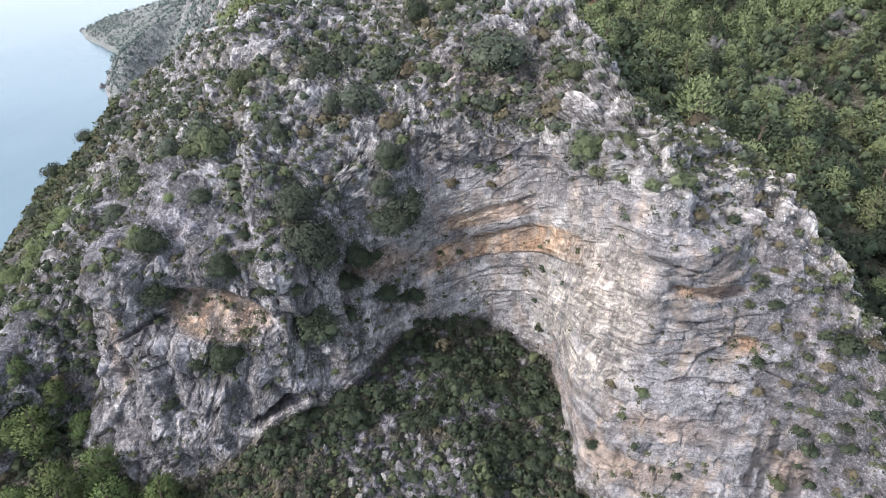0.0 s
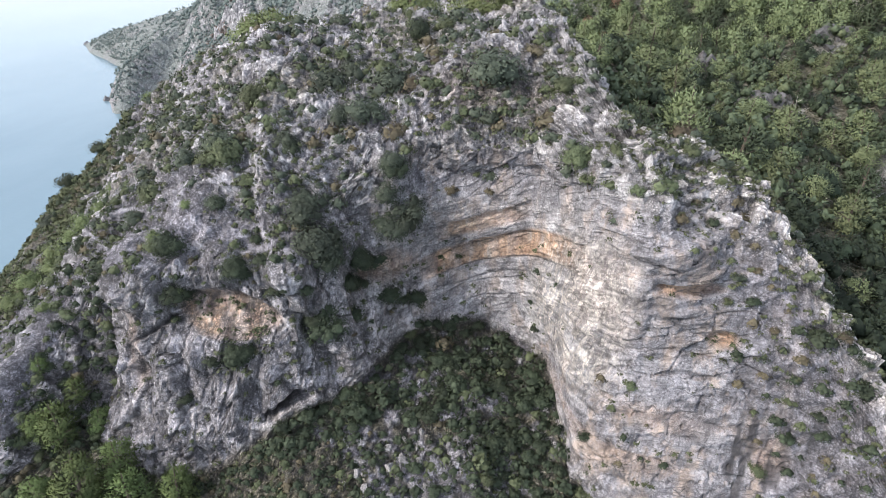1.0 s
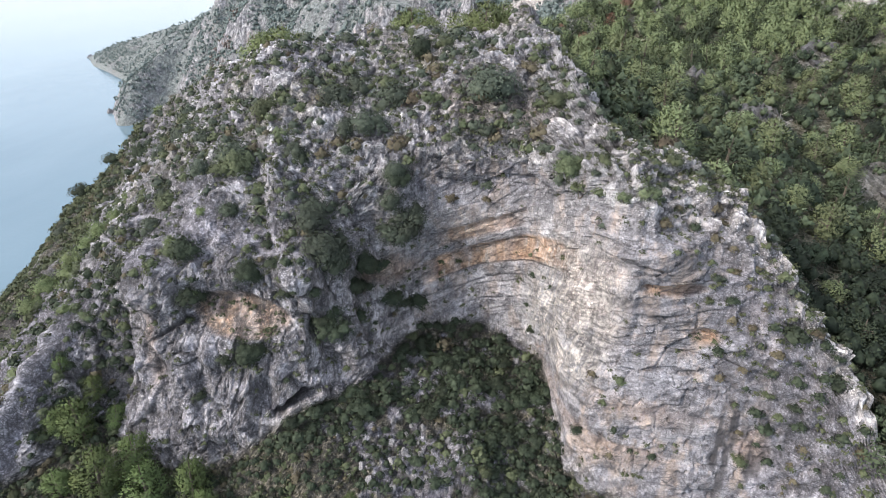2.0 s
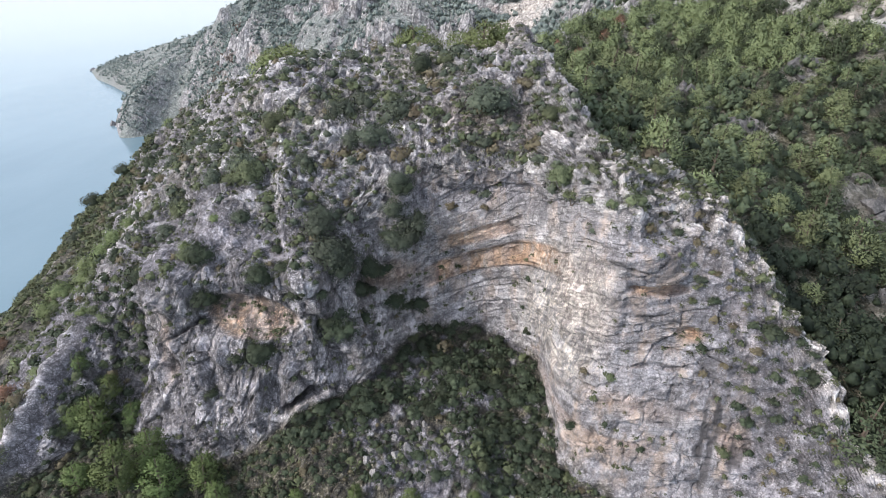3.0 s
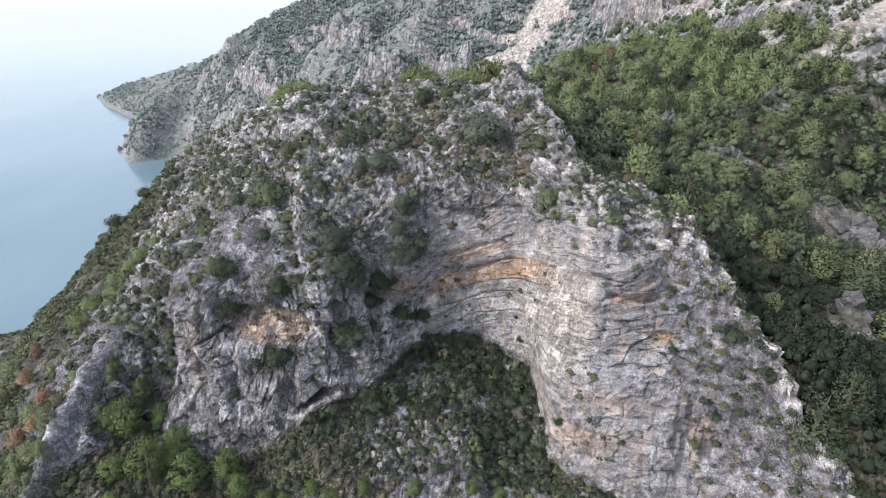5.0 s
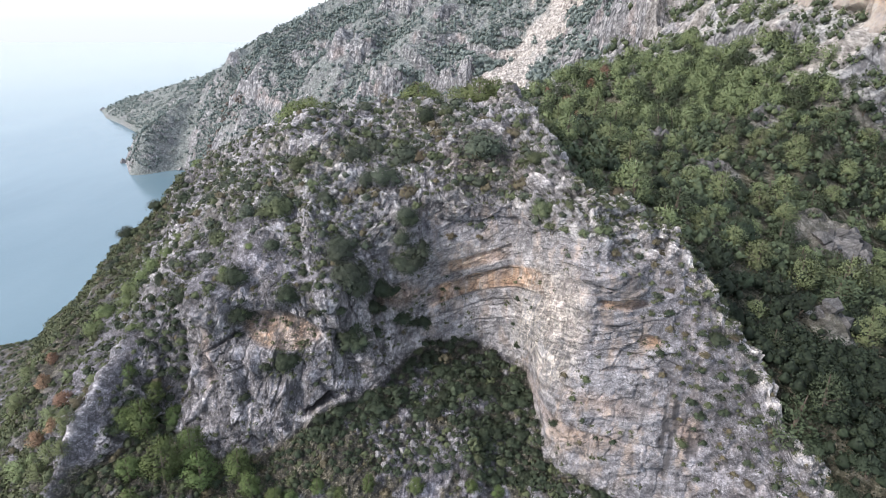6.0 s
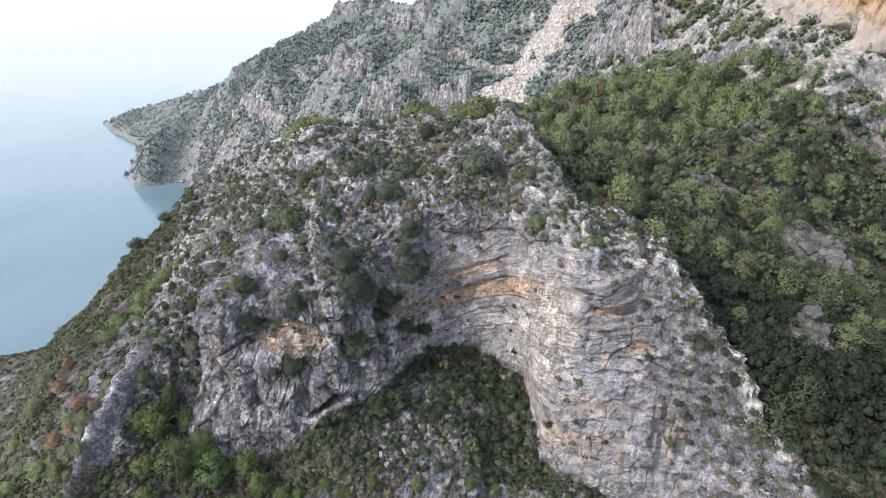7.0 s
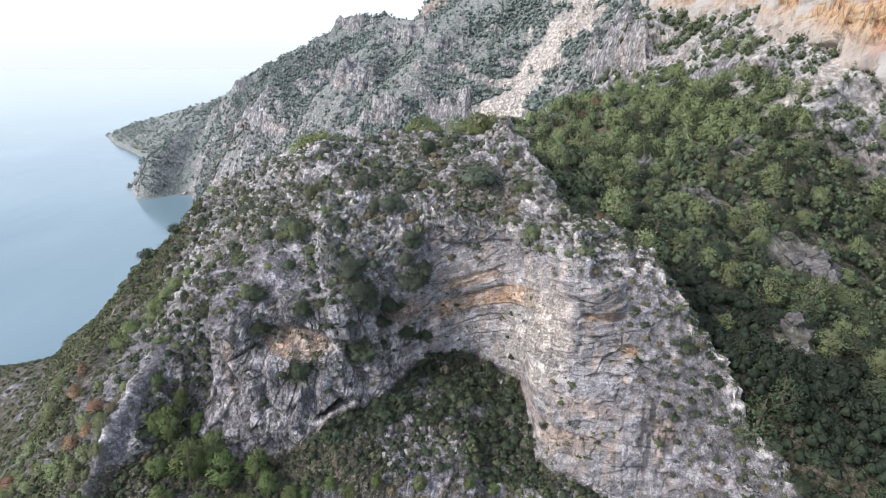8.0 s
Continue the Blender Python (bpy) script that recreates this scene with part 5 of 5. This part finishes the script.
for kind, material in (("dark", LEAF_DARK), ("grey", LEAF_GREY), ("olive", LEAF_OLIVE), ("brown", LEAF_BROWN)):
    rows = np.array(crowd[kind])
    rng = np.random.default_rng(77)
    per = 84
    n = unit(rng.normal(0, 1, (len(rows), per, 3)))
    n[..., 2] = np.abs(n[..., 2]) * 0.9
    bulge = 0.75 + 0.3 * value_noise(n[..., 0] * 2.1 + rows[:, :1], n[..., 1] * 2.1, n[..., 2] * 2.1, 5)
    c = rows[:, None, :3] + n * (rows[:, 3:4] * bulge * rng.uniform(0.7, 1.08, bulge.shape))[..., None] - np.array([0, 0, 0.15])
    size = (rows[:, 3:4] * rng.uniform(0.09, 0.185, bulge.shape)).ravel()
    v, f, nn = joined([lumps(rows[:, :3] + np.array([0, 0, 0.1]), 0.6 * rows[:, 3], 0.8, rng, True), leaf_sprays(c.reshape(-1, 3), n.reshape(-1, 3), size, size * 0.75, rng)])
    tagged(new("undergrowth", fill_mesh(bpy.data.meshes.new("undergrowth"), v, f, material, True, nn)), {"dark": "dark evergreen undergrowth over rock and bank", "grey": "grey green undergrowth between white blocks", "olive": "olive green undergrowth over rock and bank", "brown": "dry brown undergrowth over rock and bank"}[kind], "undergrowth", kind="stuff")


def tufts(places, radius, per, seed, flat=0.6, leaf=0.3):
    """Many low tufts in one mesh."""
    rng = np.random.default_rng(seed)
    n = unit(rng.normal(0, 1, (len(places), per, 3)))
    n[..., 2] = np.abs(n[..., 2])
    c = np.asarray(places)[:, None, :] + n * (radius[:, None] * rng.uniform(0.45, 1.0, (len(places), per)))[..., None] * np.array([1, 1, flat])
    size = (radius[:, None] * leaf * rng.uniform(0.6, 1.3, (len(places), per))).ravel()
    return leaf_sprays(c.reshape(-1, 3), n.reshape(-1, 3), size, size * 0.75, rng)


def rock_mesh(seed, material):
    """An angular block about 1 across: a box cut by chance planes."""
    rng = np.random.default_rng(seed)
    bm = bmesh.new()
    bmesh.ops.create_cube(bm, size=1.3)
    for i in range(9):
        n = unit(rng.normal(0, 1, 3))
        cut = bmesh.ops.bisect_plane(bm, geom=bm.verts[:] + bm.edges[:] + bm.faces[:], plane_co=Vector(n * rng.uniform(0.38, 0.56)), plane_no=Vector(n), clear_outer=True)
        rim = [e for e in cut["geom_cut"] if isinstance(e, bmesh.types.BMEdge)]
        if rim:
            bmesh.ops.contextual_create(bm, geom=rim)
    bmesh.ops.triangulate(bm, faces=bm.faces[:])
    me = bpy.data.meshes.new("boulder")
    bm.to_mesh(me)
    bm.free()
    me.materials.append(material)
    return me


def boulder_stone(name, bright):
    m, nt, b = mat(name)
    co = nt.nodes.new("ShaderNodeTexCoord").outputs["Object"]
    rnd = nt.nodes.new("ShaderNodeObjectInfo").outputs["Random"]
    v = noise_tex(nt, co, 3.0, 7, 0.75)
    col = ramp(nt, v, (0.35, (0.11, 0.107, 0.112)), (0.48, (0.26, 0.252, 0.256)), (0.62, (0.47, 0.458, 0.455)))
    col = mixc(nt, 1.0, col, ramp(nt, rnd, (0.0, (0.6 * bright, 0.6 * bright, 0.61 * bright)), (1.0, (1.2 * bright, 1.17 * bright, 1.14 * bright))), "MULTIPLY")
    nt.links.new(col, b.inputs["Base Color"])
    b.inputs["Roughness"].default_value = 0.9
    bump(nt, b, v, 0.9, 0.25)
    return m


BOULDER_STONE, CRAG_STONE = boulder_stone("boulder_stone", 1.0), boulder_stone("crag_stone", 0.42)
BOULDERS = [rock_mesh(i, BOULDER_STONE) for i in range(8)] + [rock_mesh(i + 20, CRAG_STONE) for i in range(8)]


def boulder(place, size, label, rng, i):
    ob = tagged(new("boulder", BOULDERS[i % 8 + (8 if "crag" in label else 0)]), label, "boulder", "boulders")
    ob.matrix_basis = pose(place[0], place[1], place[2] - 0.18 * size, rng.uniform(0, 360), rng.uniform(0, 360), rng.uniform(0, 360)) @ Matrix.Diagonal((size * rng.uniform(0.8, 1.3), size * rng.uniform(0.7, 1.1), size * rng.uniform(0.6, 1.0), 1))
    return ob


ridge_top = (hrow > 6.3) & (hrow < 8.25) & (hx > 17) & (hx < 54) & (pick < 0.3)
p = HEAD_P[ridge_top]
for i, q in enumerate(thin(p, np.full(len(p), 1.8), prng, 80)):
    boulder(q - np.array([0, 0, 0.25]), prng.uniform(0.4, 1.0), "whitish limestone block on the crest of the spur", prng, i)
rubble = (hrow > 1.9) & (hrow < 2.9) & (hx > -13) & (hx < 6) & (hy < 57) & (pick < 0.3)
p = HEAD_P[rubble]
for i, q in enumerate(thin(p, np.full(len(p), 1.6), prng, 40)):
    boulder(q, prng.uniform(0.4, 1.1), "pale fallen limestone block on the bank", prng, i)
slope = (hrow > 6.0) & (hrow < 8.1) & (hx > -55) & (hx < 16) & (pick < 0.2) & (clump < 0.1)
p = HEAD_P[slope]
for i, q in enumerate(thin(p, np.full(len(p), 3.0), prng, 50)):
    boulder(q, prng.uniform(0.5, 1.2), "weathered limestone block lying on the upper slope", prng, i)
boulder(on_headland(-4.5, 95, 143), 2.2, "large whitish boulder standing near the summit", prng, 3)
for i, (x, y, r) in enumerate([(-384, 668, 9), (-366, 660, 8), (-350, 655, 9), (-336, 651, 10), (-322, 646, 9), (-376, 664, 7), (-300, 634, 6), (-655, 1128, 9)]):
    boulder((x, y, 0), r, "low grey rock awash at the foot of the cape", prng, i)


def crag(x, y, wide, seed):
    """A heap of angular blocks standing out of the wood."""
    rng = np.random.default_rng(seed)
    ground = MOUNT_P.reshape(-1, 3)
    for i in range(9):
        px, py = x + rng.normal(0, 0.5) * wide, y + rng.normal(0, 0.5) * wide
        q = ground[np.argmin((ground[:, 0] - px) ** 2 + (ground[:, 1] - py) ** 2)]
        boulder((px, py, q[2] + 0.3), wide * rng.uniform(0.55, 1.0), "weathered grey limestone crag standing out of the pines", rng, i)


for i, (x, y, wide) in enumerate([(60, 137, 4.2), (70, 122, 3.6), (98, 150, 4.0), (85, 91, 4.4), (91, 97, 5.0), (96, 101, 4.2), (64, 58, 2.4), (52, 44, 1.8)]):
    crag(x, y, wide, i)


def dead_tree(place, high):
    """A bleached standing trunk with bare limbs."""
    root = tagged(new("dead_tree"), "bleached bare dead tree among green pines", "dead tree")
    root.matrix_basis = pose(*place)
    rng = np.random.default_rng(4)
    m, nt, b = mat("bleached_wood")
    nt.links.new(ramp(nt, noise_tex(nt, nt.nodes.new("ShaderNodeTexCoord").outputs["Object"], 3, 4, 0.6, (1, 1, 0.2)), (0.3, (0.30, 0.27, 0.24)), (0.7, (0.55, 0.52, 0.48))), b.inputs["Base Color"])
    b.inputs["Roughness"].default_value = 0.9
    part("trunk", joined([limb((0, 0, -0.6), (0.3, 0.1, high * 0.55), 0.15, 0.09), limb((0.3, 0.1, high * 0.55), (0.1, 0.2, high), 0.09, 0.03)]), m, root)
    for i in range(9):
        a, h = rng.uniform(0, 2 * np.pi), high * rng.uniform(0.35, 0.92)
        e = (1.15 - h / high) * 4.2
        mid_at = np.array([0.2 + 0.55 * e * math.cos(a), 0.1 + 0.55 * e * math.sin(a), h + 0.35 * e])
        tip = mid_at + np.array([0.5 * e * math.cos(a + 0.4), 0.5 * e * math.sin(a + 0.4), 0.35 * e])
        part("limb", joined([limb((0.2, 0.1, h), mid_at, 0.05, 0.03, 5), limb(mid_at, tip, 0.03, 0.01, 5)]), m, root)
    return root


# low scrub and herbs between the blocks
low = (hrow > 0.25) & (hrow < 8.4) & (hx > -140) & (hx < 90) & (slope_up > 0.25) & (pick < np.where(hrow < 3.1, 0.04, np.where((hrow > 5.2) & (hx < 18), 0.06, 0.024)) * np.clip(0.8 + 1.6 * clump, 0.1, 2) * np.where(hx < -70, 3, 1) * np.where((hrow > 1.9) & (hrow < 3.2) & (hy > 56) & (hx > -12) & (hx < 16), 0, 1))
p = HEAD_P[low]
r = prng.uniform(0.22, 0.75, len(p)) * np.where(p[:, 0] < -70, 1.8, 1.0)
v, f, nn = tufts(p, r, 22, 3)
tagged(new("low_scrub", fill_mesh(bpy.data.meshes.new("low_scrub"), v, f, SCRUB, True, nn)), "low grey green scrub and dry herbs between rocks", "scrub", kind="stuff")

# ---- woods on the mountain ----
mx, my, mz = MOUNT_P[..., 0], MOUNT_P[..., 1], MOUNT_P[..., 2]
mup = np.abs(MOUNT_N[..., 2])
mclump = fbm(mx / 30, my / 30, mz * 0, 3, 91)
mpick = prng.random(mx.shape)
cell = np.gradient(mx, axis=1) * np.gradient(my, axis=0)


wood = wooded(mx, my)
at = np.argmin((mx - 64) ** 2 + (my - 104) ** 2)
dead_tree(MOUNT_P.reshape(-1, 3)[at], 9.0)
near_wood = (wood > 0.15) & (mx < 125) & (mx > 18) & (my < 150) & (my > 8) & (mz > 50) & (mpick < 0.3 * wood)
p = MOUNT_P[near_wood]
wood_places = thin(p, np.full(len(p), 5.2), prng, 400)
for i, q in enumerate(wood_places):
    u = prng.random()
    # darker leaf colours low in the hollow stand in for the spur's shade
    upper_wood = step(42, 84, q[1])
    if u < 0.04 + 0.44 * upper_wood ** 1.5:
        stand(PINES["bright"][i % 4], q, prng.uniform(2.0, 4.4), prng, -0.8, prng.uniform(0.6, 0.95))
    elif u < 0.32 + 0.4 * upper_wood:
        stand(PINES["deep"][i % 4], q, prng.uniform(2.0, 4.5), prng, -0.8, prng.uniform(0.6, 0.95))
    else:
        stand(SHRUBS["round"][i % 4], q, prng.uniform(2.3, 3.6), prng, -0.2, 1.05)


MOUNT_FLAT = MOUNT_P.reshape(-1, 3)
for i, (x, y, r) in enumerate([(44, 187, 2.6), (40, 199, 2.2), (61, 200, 2.8), (54, 193, 2.4), (47, 176, 2.0), (57, 206, 2.1), (66, 190, 1.9)]):
    q = MOUNT_FLAT[np.argmin((MOUNT_FLAT[:, 0] - x) ** 2 + (MOUNT_FLAT[:, 1] - y) ** 2)]
    stand(PINES["rust"][i % 2], q, r, prng, -0.5)


def far_trees(places, radius, per, seed, high):
    rng = np.random.default_rng(seed)
    n = unit(rng.normal(0, 1, (len(places), per, 3)) + np.array([0, 0, 0.2]))
    c = np.asarray(places)[:, None, :] + np.array([0, 0, 1.0]) * (radius * high * 0.8)[:, None, None] + n * (radius[:, None] * rng.uniform(0.7, 1.05, (len(places), per)) * (0.8 + 0.35 * value_noise(n[..., 0] * 2.2 + radius[:, None] * 40, n[..., 1] * 2.2, n[..., 2] * 2.2, 6)))[..., None] * np.array([1, 1, high])
    size = (radius[:, None] * (0.105 if per > 50 else (0.2 if per > 20 else 0.42)) * rng.uniform(0.7, 1.3, (len(places), per))).ravel()
    return joined([lumps(np.asarray(places) + np.array([0, 0, 1.0]) * (radius * high * 0.7)[:, None], 0.6 * radius, high, rng, True), leaf_sprays(c.reshape(-1, 3), n.reshape(-1, 3), size, size * 0.8, rng)])


def joined_pines(places, radius, seed):
    """Whole pine crowns with their stems, in one mesh."""
    rng = np.random.default_rng(seed)
    sorts = [joined([pine_crown(seed + i, 700, 1.0, 1.3, 30), limb((0, 0, -0.6), (0, 0, 2.0), 0.08, 0.02, 3)[0:1] + (np.array([(0, 1, 4), (1, 2, 5), (2, 0, 3)]),)]) for i in range(4)]
    out = []
    for i, (q, r) in enumerate(zip(places, radius)):
        v, f, nn = sorts[i % 4]
        a = rng.uniform(0, 2 * np.pi)
        turn = np.array([(math.cos(a), -math.sin(a), 0), (math.sin(a), math.cos(a), 0), (0, 0, 0.9)])
        out.append((v @ turn.T * r + q, f, nn @ turn.T))
    return joined(out)


rest = (wood > 0.1) & (mx < 165) & (mx > 14) & (mz > 45) & (my > -20)
covered = (mx < 125) & (my < 150)
split = prng.random(mx.shape) < np.where(my > 130, 0.75, 0.5)
for some, material, text in ((split, NEEDLE, "light green pine wood filling the hollow"), (~split, NEEDLE_DEEP, "deep green pine wood filling the hollow")):
    p = MOUNT_P[rest & ~covered & some & (mpick < 0.055 * cell * wood)]
    v, f, nn = joined_pines(p, prng.uniform(2.1, 3.5, len(p)), 8)
    tagged(new("woodland", fill_mesh(bpy.data.meshes.new("woodland"), v, f, material, True, nn)), text, "woodland", kind="stuff")
p = MOUNT_P[rest & (mpick < 0.11 * cell * wood / np.clip(mup, 0.35, 1) * np.where(np.hypot(mx - 57, my - 33) < 20, 3.0, 1.0))]
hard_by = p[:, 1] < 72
# understorey close to the spur has the spur's shade put into its colour
for some, per, material, text in ((hard_by, 60, LEAF_DEEP_SHADE, "dense understorey coloured darker for the shade behind the spur"), (~hard_by, 22, LEAF_WOOD, "green understorey between the pines of the hollow")):
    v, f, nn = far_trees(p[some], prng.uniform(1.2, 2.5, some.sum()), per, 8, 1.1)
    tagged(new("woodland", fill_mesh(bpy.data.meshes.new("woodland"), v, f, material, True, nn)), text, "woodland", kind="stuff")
bushy = (my > 100) & (my < 1180) & (mup > np.where(my > 280, 0.45, 0.4)) & (mz > 4) & (wood < 0.5) & (mx > -690) & (mx < 330) & ~MOUNT_BARE
thick = np.clip(0.9 + np.where(my > 260, 1.3, 0.6) * mclump - 0.9 * MOUNT_RIBS, 0.1, 2.2) * np.where(my > 260, 2.9, 4.2) * np.where(my > 700, 0.9, 1.0)
p = MOUNT_P[bushy & (mpick < 0.05 * cell * thick)]
r = prng.uniform(0.7, 2.2, len(p)) * prng.uniform(0.7, 1.25, len(p)) * np.where(p[:, 1] > 260, 1.5, 1.0)
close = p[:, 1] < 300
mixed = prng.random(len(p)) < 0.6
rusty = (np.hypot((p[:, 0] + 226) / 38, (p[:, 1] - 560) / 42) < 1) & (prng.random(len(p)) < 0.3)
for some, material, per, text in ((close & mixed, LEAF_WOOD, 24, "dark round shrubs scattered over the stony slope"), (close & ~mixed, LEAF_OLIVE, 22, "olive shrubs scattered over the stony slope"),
                                  (~close & ~rusty, FAR_HAZED_GREEN, 5, "scrub on the far mountainside, its green paled by painted haze"),
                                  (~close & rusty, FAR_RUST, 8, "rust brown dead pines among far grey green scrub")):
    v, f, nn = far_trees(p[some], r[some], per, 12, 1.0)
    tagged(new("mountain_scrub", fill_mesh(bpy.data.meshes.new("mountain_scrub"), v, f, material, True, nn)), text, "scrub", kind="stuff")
for group in (SHRUBS, PINES):
    for kind in group:
        for proto in group[kind]:
            for o in (*proto.children_recursive, proto):
                bpy.data.objects.remove(o)
